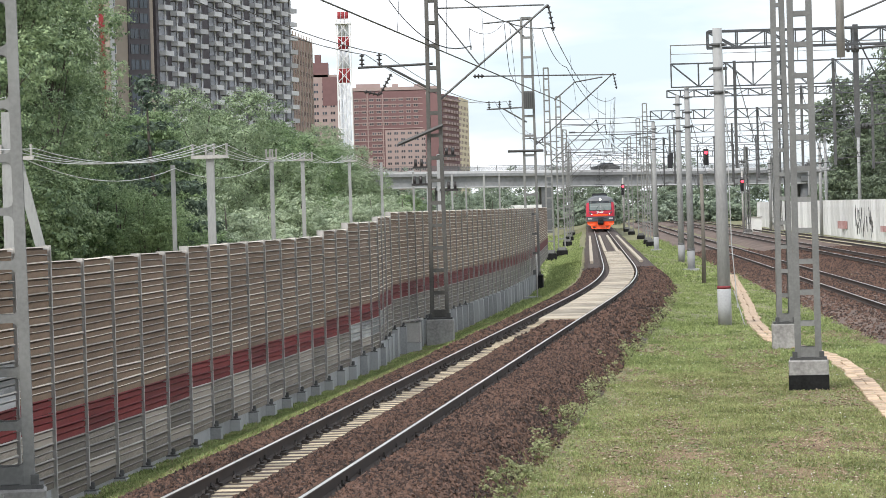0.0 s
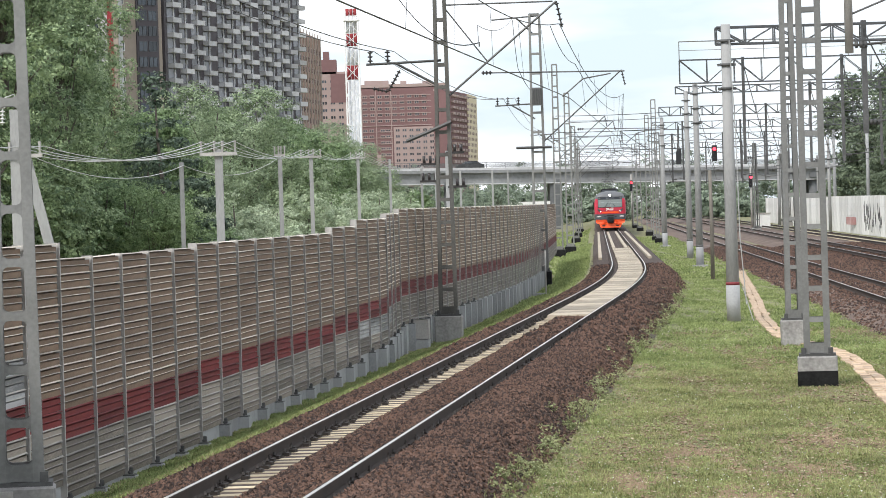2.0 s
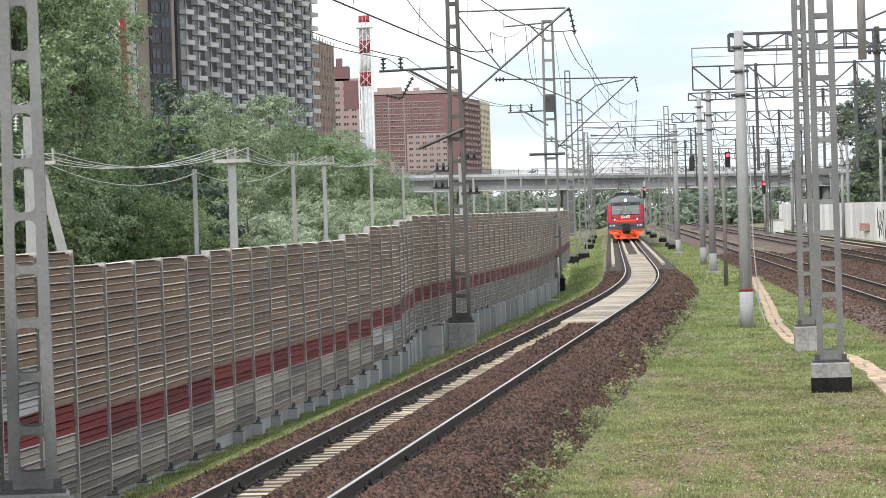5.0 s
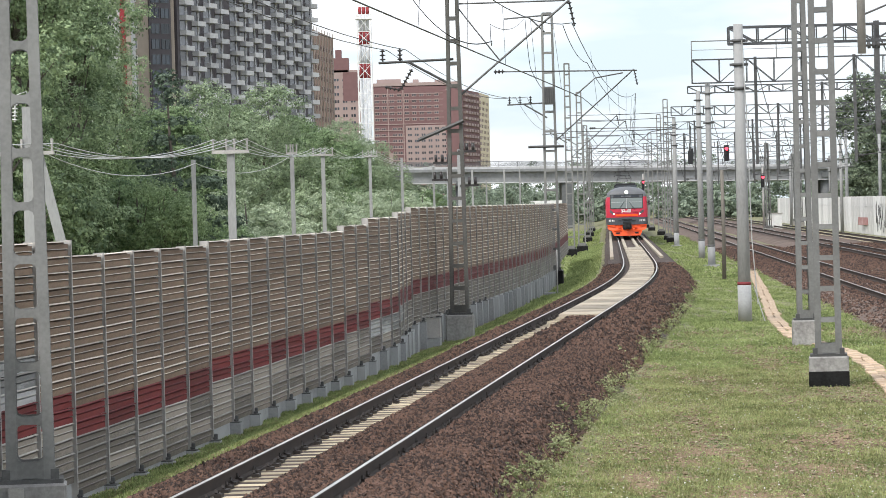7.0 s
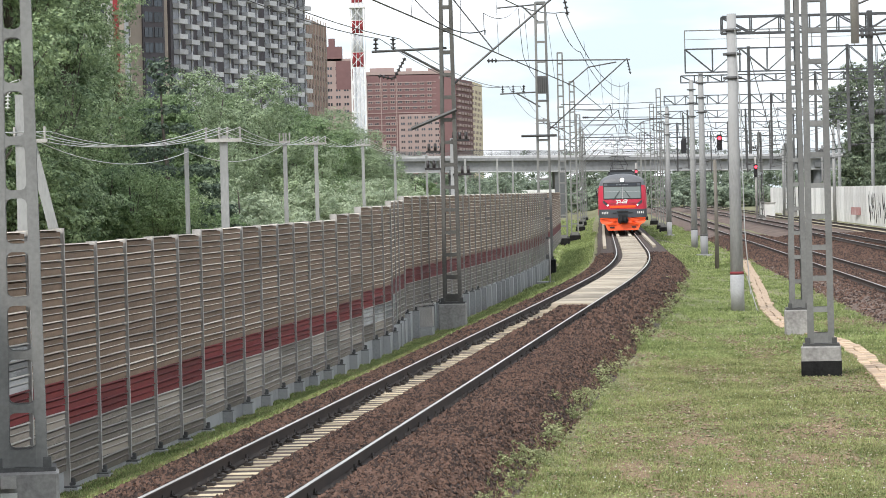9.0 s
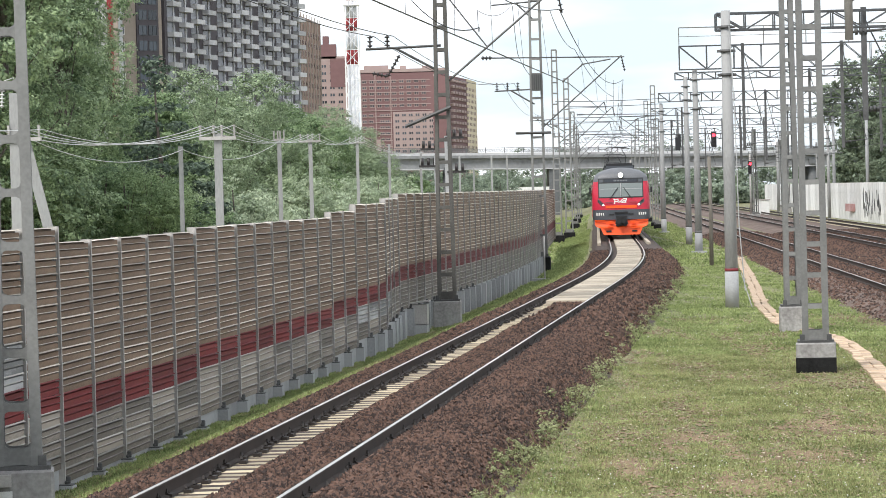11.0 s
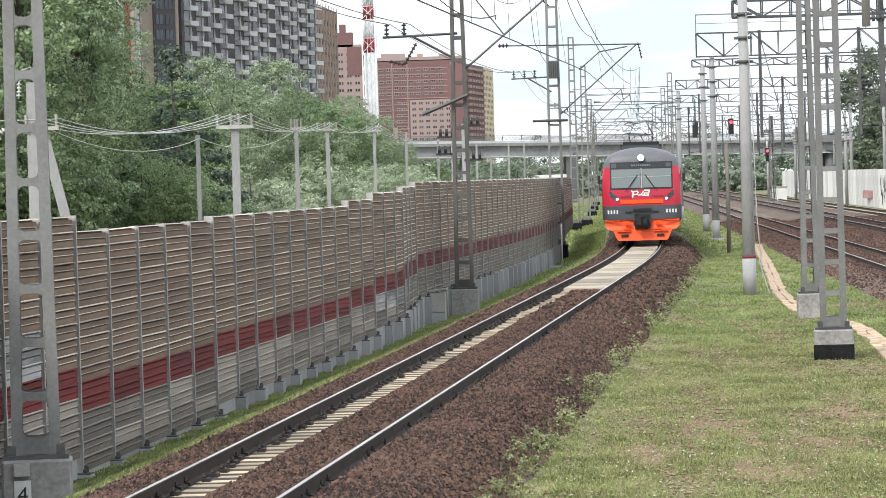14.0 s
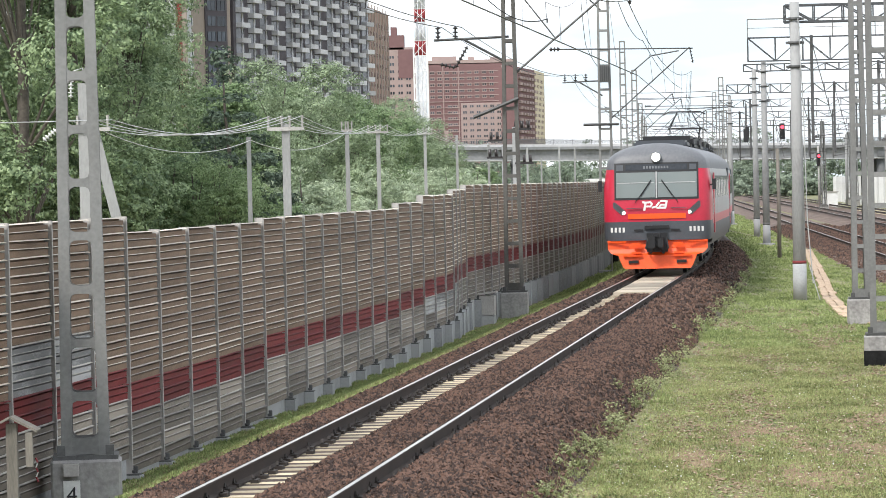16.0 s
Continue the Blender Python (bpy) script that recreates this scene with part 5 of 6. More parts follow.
def bracket_set(x, y, z_lo, z_hi, reach, side=1.0, left_z=7.3, left_len=2.1, tie=True, n_ins=2, name_x=0.0):
    th = thing("cantilever_bracket", "dark steel catenary cantilever fixed to the mast", "bracket", "cantilevers")
    xe = x + reach
    tubes(th, "strut", [[(x + 0.2, y, z_lo), (xe, y, z_hi)]], 0.035, "mast_dark")
    if tie:
        tubes(th, "tie_rod", [[(x + 0.1, y, z_hi - 0.02), (xe - 0.1, y, z_hi)]], 0.025, "mast_dark")
        u = 0.36
        tubes(th, "stay", [[(x + 0.1, y, z_hi - 0.05), (x + 0.2 + (reach - 0.2) * u, y, z_lo + (z_hi - z_lo) * u)]], 0.022, "mast_dark")
    za = z_lo + 0.62
    k = 1 if reach > 0 else -1
    tubes(th, "registration_tube", [[(xe - 2.2 * k, y - 0.1, za), (xe + 1.9 * k, y - 0.1, za - 0.06)], [(xe + 1.5 * k, y - 0.1, za - 0.12), (xe + 0.7 * k, y - 0.15, za - 0.25), (xe + 0.1 * k, y - 0.15, za - 0.75)]], 0.022, "mast_dark")
    insulator(th, (xe - 2.2, y - 0.1, za), (xe - 1.9, y - 0.1, za), 3)
    insulator(th, (xe, y, z_hi), (xe + 0.15, y, z_hi - 0.75), 5)
    if left_len:
        tubes(th, "feeder_arm", [[(x, y, left_z), (x - left_len, y, left_z - 0.06)], [(x - left_len * 0.62, y, left_z - 0.03), (x - 0.1, y, left_z - 0.72)]], 0.04, "mast_dark")
        for k in range(n_ins):
            xx = x - left_len + 0.12 + k * 0.5
            insulator(th, (xx, y, left_z - 0.02), (xx, y, left_z + 0.34), 3, 0.09)
    return th


m1b = bracket_set(0.44, 89.2, 6.28, 8.9, 3.35, left_z=7.3, left_len=2.15)
tubes(m1b, "lamp_bar", [[(-0.62, 88.9, 5.0), (0.68, 88.9, 5.52)]], 0.06, "mast_dark", "dark slanting bar across the mast")
insulator(m1b, (-0.75, 89.2, 7.05), (-1.1, 89.2, 6.45), 6)
insulator(m1b, (-1.55, 89.2, 6.55), (-1.1, 89.2, 6.45), 4)
m2b = bracket_set(5.25, 148.7, 6.0, 9.4, 4.1, left_z=7.9, left_len=2.0, n_ins=3, tie=False)
tubes(m2b, "upper_arm", [[(5.45, 148.7, 12.1), (3.2, 148.7, 11.95)], [(4.4, 148.7, 12.0), (5.2, 148.7, 11.2)]], 0.04, "mast_dark")
tubes(m2b, "lamp_bar", [[(4.2, 148.4, 5.8), (5.9, 148.4, 5.8)]], 0.07, "mast_dark")
b = bmesh.new()
box(b, 5.0, 5.52, 148.2, 148.4, 7.8, 8.65)
part("relay_box", b, M["mast_paint"], m2b, "grey ribbed box on the mast")
for k in range(5):
    b = bmesh.new()
    box(b, 5.02 + k * 0.1, 5.07 + k * 0.1, 148.14, 148.2, 7.85, 8.6)
    part("rib", b, M["mast_dark"], m2b)
for x, y in ((9.4, 228.0), (10.9, 243.0), (14.0, 300.0), (16.6, 350.0), (19.5, 405.0)):
    bracket_set(x, y, 6.4, 9.4, 3.6, left_z=8.2, left_len=1.9, n_ins=2, tie=y > 230)
for x, y in ((21.5, 296.0), (24.0, 341.0), (26.6, 395.0)):
    bracket_set(x, y, 7.4, 9.8, -3.2 if y < 300 else -3.0, left_len=0, tie=True)


def wire(name, pts, r=0.011, sag=0.0, label="thin dark overhead wire", n=12):
    """One wire through supports, hanging between each pair."""
    b = bmesh.new()
    line = [Vector(pts[0])]
    for p, q in zip(pts, pts[1:]):
        p, q = Vector(p), Vector(q)
        line += [p.lerp(q, i / n) - Vector((0, 0, sag * 4 * (i / n) * (1 - i / n))) for i in range(1, n + 1)]
    tube(b, line, r, 4, caps=False)
    return solid(name, b, M["wire_pale" if name in ("line_wire", "earth_cable") else "wire"], label, "wire", "overhead wires")


SUP = (-14.0, 37.3, 89.2, 148.7, 190.0, 243.0, 300.0, 350.0, 405.0, 460.0, 520.0)
wire("contact_wire", [at(d, 0.25 * (-1) ** i, 6.1) for i, d in enumerate(SUP)], 0.014)
wire("messenger_wire", [at(d, 0, 8.25) for d in SUP], 0.013, 0.9)
b = bmesh.new()
for i, (d0, d1) in enumerate(zip(SUP[1:], SUP[2:])):
    for k in range(1, 7):
        f = k / 7
        d = d0 + (d1 - d0) * f
        o = 0.25 * (-1) ** (i + 1) * (1 - 2 * f)
        tube(b, [at(d, 0, 8.25 - 3.6 * f * (1 - f)), at(d, o, 6.1)], 0.006, 3, caps=False)
solid("droppers", b, M["wire"], "thin droppers between messenger and contact wire", "wire", "overhead wires", "stuff")
for k, (o, z) in enumerate(((-1.5, 7.6), (-0.95, 7.6))):
    wire("feeder_wire", [Vector((-5.02 + o - 0.6, 37.3, z + 0.6)), Vector((0.44 + o - 0.4, 89.2, z)), Vector((5.45 + o - 0.3, 148.7, 8.2)), Vector((9.4 + o, 228, 8.5)), Vector((14.0 + o, 300, 8.5)), Vector((19.5 + o, 405, 8.5))], 0.012, 0.5)
wire("jumper_wire", [(-1.2, 84, 9.6), (1.55, 88.6, 7.75)], 0.016, 0.75)
wire("jumper_wire", [(1.55, 88.6, 7.75), (1.7, 100, 8.9), (4.2, 148.5, 12.0)], 0.012, 0.35)
wire("jumper_wire", [(4.2, 148.5, 11.9), (4.4, 148.6, 9.6), (5.3, 148.6, 8.3)], 0.014, 0.25)
wire("jumper_wire", [(3.6, 89.2, 8.2), (4.6, 96, 7.4), (7.2, 120, 6.6)], 0.011, 0.25)
for k in (0.0, 5.6, 10.2):
    ds = (40.0, 97.3, 176.0, 202.5, 255.0, 300.0, 342.0, 395.0, 440.0, 500.0)
    wire("contact_wire", [Vector((main_x(d) + k + 0.25 * (-1) ** i, d, 5.75)) for i, d in enumerate(ds)], 0.014)
    wire("messenger_wire", [Vector((main_x(d) + k, d, 7.6)) for d in ds], 0.013, 0.7)
for y, x0 in ((228.0, 9.4), (243.0, 10.9), (300.0, 14.0), (350.0, 16.6)):
    for z in (9.5, 8.3):
        wire("cross_wire", [(x0, y, z), (main_x(y) - 4.6, y + 2, z + 0.1)], 0.022, 0.06)


# ---- low power line behind the fence ----
def line_pole(x, y, top, w, arm, lean=0.0, second=False):
    th = thing("line_pole", "slim grey concrete power pole with a crossarm", "pole", "line poles", m=pose(x, y, -3.3))
    h = top + 3.3
    b = bmesh.new()
    beam(b, (lean * 1.8, 0, -0.2), (0, 0, h), w, w)
    part("shaft", b, M["pole"], th)
    if second:
        b = bmesh.new()
        beam(b, (2.1, 0.3, -0.2), (0.08, 0.1, h + 0.5), w, w)
        beam(b, (0, 0, h - 0.1), (0, 0, h + 1.0), w * 0.9, w * 0.9)
        part("brace", b, M["pole"], th)
    if arm:
        b = bmesh.new()
        beam(b, (-arm / 2, -w / 2 - 0.04, h - 0.12), (arm / 2, -w / 2 - 0.04, h - 0.12), 0.07, 0.09)
        part("crossarm", b, M["zinc"], th)
        for o in (-0.46, -0.1, 0.12, 0.46):
            b = bmesh.new()
            tube(b, [(o * arm, -w / 2 - 0.04, h - 0.1), (o * arm, -w / 2 - 0.04, h + 0.22)], [0.02, 0.035], 6)
            part("pin_insulator", b, M["zinc"], th)
    return th


def strain_string(parent, p, q):
    b = bmesh.new()
    p, q = Vector(p), Vector(q)
    tube(b, [p, q], 0.02, 6)
    for i in range(5):
        c = p.lerp(q, (i + 0.5) / 5)
        e = (q - p).normalized() * 0.02
        tube(b, [c - e, c, c + e], [0.03, 0.075, 0.03], 10)
    part("strain_insulator", b, M["zinc_white"], parent, "white ribbed strain insulator")


POLES = [(-9.95, 75, 4.75, 0.24, 1.3, True), (-5.4, 80, 4.75, 0.2, 0.95, False), (-7.56, 95, 4.7, 0.13, 0, False), (-5.5, 115, 5.3, 0.15, 0.4, False), (-5.3, 140, 5.65, 0.17, 0.95, False), (-4.1, 180, 6.2, 0.17, 0.9, False), (-2.7, 215, 6.5, 0.17, 0, False), (-0.6, 250, 6.4, 0.18, 0, False)]
for x, y, top, w, arm, second in POLES:
    lp = line_pole(x, y, top, w, arm, second=second)
    if second:
        strain_string(lp, (-0.66, 0, 7.95), (-1.0, 0.1, 7.7))
        strain_string(lp, (-0.28, 0, 9.15), (-0.3, 0, 8.7))
        tubes(lp, "jumper", [[(-0.28, 0, 9.15), (-0.22, 0, 9.35), (0.0, 0, 9.42), (0.12, 0, 9.05)]], 0.014, "wire_pale")
for x, y, top in ((3.0, 300, 6.5), (6.7, 330, 6.8), (9.1, 360, 7.2), (5.0, 345, 5.8)):
    line_pole(x, y, top, 0.18, 0)
for o in (-0.42, -0.1, 0.12, 0.42):
    wire("line_wire", [(-24 + o, 30, 5.2), (-9.75 + o * 1.2, 74.9, 4.85), (-5.4 + o, 79.8, 4.95), (-5.3 + o, 139.8, 5.85), (-4.1 + o, 179.8, 6.35), (-0.6 + o * 0.5, 250, 6.3)], 0.011, 0.42, "pale power line wire behind the fence")
wire("line_wire", [(-9.7, 74.9, 4.7), (-7.5, 95, 4.6), (-5.4, 115, 5.2)], 0.011, 0.5, "pale power line wire behind the fence")
# pole-mounted switch by the fence
sw = thing("pole_switch", "pole-mounted switch gear with dark insulators", "switch gear", m=pose(0.5, 100, -0.3))
for x, h in ((-0.25, 4.6), (0.1, 5.2)):
    b = bmesh.new()
    beam(b, (x, 0, -0.8), (x, 0, h), 0.14, 0.14)
    part("post", b, M["concrete"], sw)
for z, x in ((4.2, -0.5), (4.75, -0.45), (5.1, 0.35), (4.0, 0.4)):
    b = bmesh.new()
    box(b, x - 0.3, x + 0.3, -0.12, 0.12, z, z + 0.07)
    for k in range(3):
        tube(b, [(x - 0.2 + k * 0.2, 0, z + 0.05), (x - 0.2 + k * 0.2, 0, z + 0.3)], 0.05, 8)
    part("switch_arm", b, M["insul"], sw)


# ---- signals ----
def signal(x, y, lamp_z, post=True, ground=-0.75, mast_h=None):
    th = thing("railway_signal", "railway colour-light signal showing red", "signal", "signals", m=pose(x, y, 0))
    if post:
        b = bmesh.new()
        tube(b, [(0, 0.3, ground - 0.2), (0, 0.3, (mast_h or lamp_z + 1.2))], 0.1, 10)
        part("signal_post", b, M["zinc"], th)
    b = bmesh.new()
    box(b, -0.26, 0.26, -0.06, 0.1, lamp_z - 1.2, lamp_z + 0.36)
    bmesh.ops.bevel(b, geom=b.edges[:], offset=0.05, segments=1, affect="EDGES")
    part("signal_head", b, M["black_paint"], th)
    for k in range(3):
        z = lamp_z - k * 0.42
        b = bmesh.new()
        tube(b, [(0, -0.16, z), (0, -0.05, z)], 0.16 if k == 0 else 0.11, 14)
        part("lamp", b, M["red_light" if k == 0 else "insul"], th, "lit red lamp" if k == 0 else "")
        b = bmesh.new()
        beam(b, (-0.14, -0.2, z + 0.18), (0.14, -0.2, z + 0.18), 0.26, 0.025)
        part("hood", b, M["black_paint"], th)
    return th


signal(28.6, 440, 5.7)
signal(27.6, 300, 7.9, post=False)
signal(38.5, 372, 5.5)
for x, y, z in ((24.2, 300, 7.7), (23.3, 290, 7.3)):
    th = thing("railway_signal", "dark unlit signal head seen on a gantry", "signal", "signals", m=pose(x, y, 0))
    b = bmesh.new()
    box(b, -0.22, 0.22, -0.06, 0.1, z - 0.9, z + 0.3)
    part("signal_head", b, M["black_paint"], th)
    b = bmesh.new()
    beam(b, (0, 0.1, z - 0.5), (0, 0.1, 10.2), 0.08, 0.08)
    part("signal_hanger", b, M["mast_dark"], th)

# trackside cabinets and posts
cab = thing("relay_cabinet", "white trackside relay cabinet by the main line", "cabinet", m=pose(39.4, 368, -0.75))
b = bmesh.new()
box(b, -0.8, 0.8, -0.5, 0.5, 0, 1.9)
part("body", b, M["white_paint"], cab)
b = bmesh.new()
box(b, -0.9, 0.9, -0.6, 0.6, 1.9, 2.0)
part("lid", b, M["zinc"], cab)
wp = thing("wooden_post", "thin weathered grey wooden post in the grass", "post", m=pose(13.35, 147.8, -0.75))
b = bmesh.new()
tube(b, [(0, 0, -0.2), (0.02, 0, 2.6), (0, 0, 5.2)], [0.1, 0.09, 0.085], 8)
part("shaft", b, M["wood"], wp)
for x, y, h, r in ((38.6, 300, 9.3, 0.17), (43.8, 390, 9.0, 0.17), (45.0, 360, 8.5, 0.15)):
    concrete_mast(x, y, h, r, r * 0.75, band=False)
for x, y in ((45.5, 395), (34.6, 330), (47.5, 420)):
    lattice_mast(x, y, 9.0, turn=20, rung=0.8)

# ---- white panel wall beyond the main line ----
ww = thing("panel_wall", "white concrete panel wall with graffiti patches", "wall", "", "structure")
b = bmesh.new()
box(b, -0.06, 0.06, 0.03, 3.97, 0, 3.7)
for z in (0.9, 1.8, 2.75):
    box(b, -0.075, 0.075, 0.03, 3.97, z - 0.015, z + 0.015)
panel_mesh = mesh_of("panel", b, M["white_wall"])
b = bmesh.new()
box(b, -0.066, 0.066, -0.05, 0.05, 0, 3.72)
wpost = mesh_of("wall_post", b, M["white_wall"])


def wall_x(d):
    return 39.3 + 0.0565 * (d - 266)


for i in range(70):
    d = 190 + i * 4.0
    a = -math.degrees(math.atan(0.0565))
    piece("panel", panel_mesh, ww, pose(wall_x(d), d, -0.75, 0, 0, a))
    piece("wall_post", wpost, ww, pose(wall_x(d), d, -0.75, 0, 0, a))
rng = random.Random(5)
for d0, z0, w, h, key in ((300.5, 0.15, 7.0, 0.75, "faded_red"), (258, 0.2, 4.5, 0.5, "faded_red")):
    b = bmesh.new()
    box(b, wall_x(d0) - 0.1, wall_x(d0) - 0.082, d0, d0 + w, z0, z0 + h)
    part("paint_patch", b, M[key], ww, "faded red paint patch")
for k in range(30):
    d0 = 272 + rng.uniform(0, 19)
    z0 = rng.uniform(-0.4, 1.2)
    b = bmesh.new()
    beam(b, (wall_x(d0) - 0.09, d0, z0), (wall_x(d0 + 0.3) - 0.09, d0 + rng.uniform(-0.5, 0.6), z0 + rng.uniform(0.5, 1.5)), 0.02, rng.uniform(0.12, 0.3))
    part("paint_stroke", b, M["black_paint"], ww, "dark sprayed stroke")
# ---- brick path in the grass ----
PATH_D = [20, 40, 59, 63.7, 68.6, 72.8, 76, 80, 85, 98, 114, 132.5, 150, 170]
PATH_X = [5.2, 6.9, 8.61, 9.02, 9.42, 9.73, 9.8, 9.66, 9.5, 10.38, 11.86, 13.5, 15.0, 16.8]


def path_x(d):
    return float(np.interp(d, PATH_D, PATH_X))


path = thing("brick_path", "narrow path of pale reddish bricks in the grass", "path", "", "structure")
b = bmesh.new()
box(b, -0.108, 0.108, -0.125, 0.125, -0.06, 0.02)
bmesh.ops.bevel(b, geom=b.edges[:], offset=0.012, segments=1, affect="EDGES")
slab = mesh_of("brick", b, M["brick_path"])
far = bmesh.new()
count = 0
for i in range(400):
    d = 50 + i * 0.28
    for s in (-1, 1):
        w = 0.1 * noise.noise((d * 0.4, 2.0, s))
        tilt = random.uniform(-3, 3)
        x = path_x(d) + s * 0.115 + w
        if count < 290:
            piece("brick", slab, path, pose(x, d + random.uniform(-0.03, 0.03) + 0.14 * (s > 0), -0.71 + random.uniform(-0.01, 0.012), tilt, random.uniform(-3, 3), -4 + random.uniform(-5, 5)))
            count += 1
        else:
            box(far, x - 0.108, x + 0.108, d - 0.13, d + 0.13, -0.8, -0.69)
tagged(part("far_bricks", far, M["brick_path"], path), "", "", "", "stuff")

# ---- sign with the mast number ----
plate_b = bmesh.new()
box(plate_b, -0.1, 0.1, -0.405, -0.39, 0.18, 0.52)
pl = part("number_plate", plate_b, M["white_paint"], m4, "small white plate with a black figure")
pl.location = (-0.17, 0.05, -0.1)
cu = bpy.data.curves.new("figure", "FONT")
cu.body, cu.size, cu.align_x, cu.extrude = "4", 0.27, "CENTER", 0.002
cu.materials.append(M["black_paint"])
fig = new("figure", cu)
fig.parent = m4
fig.matrix_basis = pose(-0.17, -0.36, 0.16, 90, 0, 0)
b = bmesh.new()
box(b, -0.26, -0.08, -0.44, -0.3, 0.48, 0.62)
part("bracket_plate", b, M["zinc"], m4)

# ---- small roofed stand by the fence ----
st = thing("wooden_stand", "small weathered wooden stand with a gabled roof", "wooden stand", m=pose(-5.42, 34.2, -0.85))
b = bmesh.new()
box(b, -0.06, 0.06, -0.05, 0.05, -0.2, 1.42)
part("post", b, M["wood"], st)
for s in (-1, 1):
    b = bmesh.new()
    beam(b, (0, 0, 1.5), (s * 0.3, 0, 1.34), 0.3, 0.025)
    part("roof_board", b, M["wood"], st)
b = bmesh.new()
box(b, 0.17, 0.25, -0.16, -0.1, 0.95, 1.33)
part("side_board", b, M["wood"], st)

rb_ = thing("ribbon", "torn red and white ribbon tied to the fence post", "ribbon", m=pose(-5.38, 35.72, -0.52))
for k in range(5):
    b = bmesh.new()
    beam(b, (0.012 * (-1) ** k, 0, 0.30 + k * 0.055), (-0.012 * (-1) ** k, 0, 0.36 + k * 0.055), 0.06, 0.01)
    part("ribbon_fold", b, M["stripe_red" if k % 2 == 0 else "white_paint"], rb_)
# ---- grey trough beside the fence ----
tr = thing("cable_trough", "grey steel trough with a black block standing for the shade in the open end", "trough", m=pose(-0.62, 86.4, -0.87, 0, 0, -6))
b = bmesh.new()
box(b, -0.45, 0.5, -0.3, 0.3, 0.0, 0.3)
part("foot", b, M["concrete"], tr)
b = bmesh.new()
box(b, -0.36, 0.5, -0.22, 0.22, 0.32, 0.86)
part("trough_box", b, M["zinc"], tr)
# solid black block stands in for the shade inside the trough's opening
b = bmesh.new()
box(b, -0.44, -0.37, -0.2, 0.2, 0.36, 0.82)
part("open_end_shade", b, M["tar"], tr, "black block standing for the shade in the open end")
b = bmesh.new()
beam(b, (-0.46, 0, 0.84), (0.56, 0, 0.96), 0.5, 0.04)
part("cover", b, M["zinc"], tr)

# guy wire with hooks on the concrete mast, and a thin cable
wire("earth_cable", [(9.42, 96.35, 8.0), (9.53, 96.3, 5.2), (9.58, 96.3, 1.8), (9.72, 96.3, -0.2)], 0.016, 0.0, "pale earthing cable down the concrete mast", 3)
wire("earth_cable", [(9.6, 96.2, 0.35), (9.9, 96.1, -0.72)], 0.016, 0.0, "pale earthing cable down the concrete mast", 3)
# little marker stand by the second mast
mk = thing("marker_stand", "low concrete marker stand beside the fence", "marker", m=pose(4.75, 130.0, -0.75))
b = bmesh.new()
box(b, -0.55, 0.55, -0.3, 0.3, 0.0, 0.12)
part("slab", b, M["concrete"], mk)
b = bmesh.new()
tube(b, [(0, 0, 0.1), (0, 0, 1.9)], 0.03, 8)
part("rod", b, M["zinc"], mk)

# ---- loose stones of the bed ----
def border(d):
    """Meandering line where the grass begins."""
    return np.array([0.45 * noise.noise((q * 0.16, 1.0, 0.0)) + 0.25 * noise.noise((q * 0.6, 5.0, 0.0)) for q in d])


def bed_z(o):
    return np.interp(o, BED_O, BED_Z)


def stones(name, n, d0, d1, o0, o1, size, seed, label):
    rng = np.random.default_rng(seed)
    d = d0 + (d1 - d0) * rng.uniform(size=n) ** 1.3
    o = rng.uniform(o0, o1, n)
    z = bed_z(o)
    keep = ~((o > -0.95) & (o < -0.24)) & ~((np.abs(o - 0.795) < 0.12)) & ~((o > -0.5) & (o < 0.67) & (d > DECK_D - 0.2))
    keep &= (o < 2.42 - 0.6 * border(d) + rng.normal(size=n) * 0.1) | (o0 > 2)
    d, o, z = d[keep], o[keep], z[keep]
    n = len(d)
    x = np.interp(d, AXIS_D, AXIS_X) + o
    base = np.array([[1, 0, 0], [-1, 0, 0], [0, 1, 0], [0, -1, 0], [0, 0, 1], [0, 0, -1]], float)
    s = size * rng.uniform(0.55, 1.35, (n, 1, 1)) * rng.uniform(0.6, 1.2, (n, 6, 1))
    v = base[None] * s + rng.normal(size=(n, 6, 3)) * size * 0.22
    a = rng.uniform(0, 2 * np.pi, n)
    tl = rng.uniform(-0.7, 0.7, n)
    ca, sa, ct, stl = np.cos(a), np.sin(a), np.cos(tl), np.sin(tl)
    vy = v[..., 1] * ct[:, None] - v[..., 2] * stl[:, None]
    vz = v[..., 1] * stl[:, None] + v[..., 2] * ct[:, None]
    vx = v[..., 0] * ca[:, None] - vy * sa[:, None]
    vy2 = v[..., 0] * sa[:, None] + vy * ca[:, None]
    verts = np.stack([vx + x[:, None], vy2 + d[:, None], vz * 0.95 + (z + size * rng.uniform(0.1, 0.75, n))[:, None]], axis=-1).reshape(-1, 3)
    tri = np.array([[0, 2, 4], [2, 1, 4], [1, 3, 4], [3, 0, 4], [2, 0, 5], [1, 2, 5], [3, 1, 5], [0, 3, 5]])
    faces = (np.arange(n)[:, None, None] * 6 + tri[None]).reshape(-1, 3)
    tagged(new(name, from_arrays(name, verts, faces, M["stone"])), label, "stones", "", "stuff")


stones("ballast_stones", 120000, 31, 76, -1.95, 2.8, 0.034, 21, "loose dark brown crushed stones of the track bed")
stones("ballast_stones", 30000, 70, 160, -1.95, 2.8, 0.055, 22, "loose dark brown crushed stones of the track bed")
stones("ballast_stones", 4000, 33, 120, 2.5, 3.3, 0.035, 23, "stray brown stones at the edge of the grass")


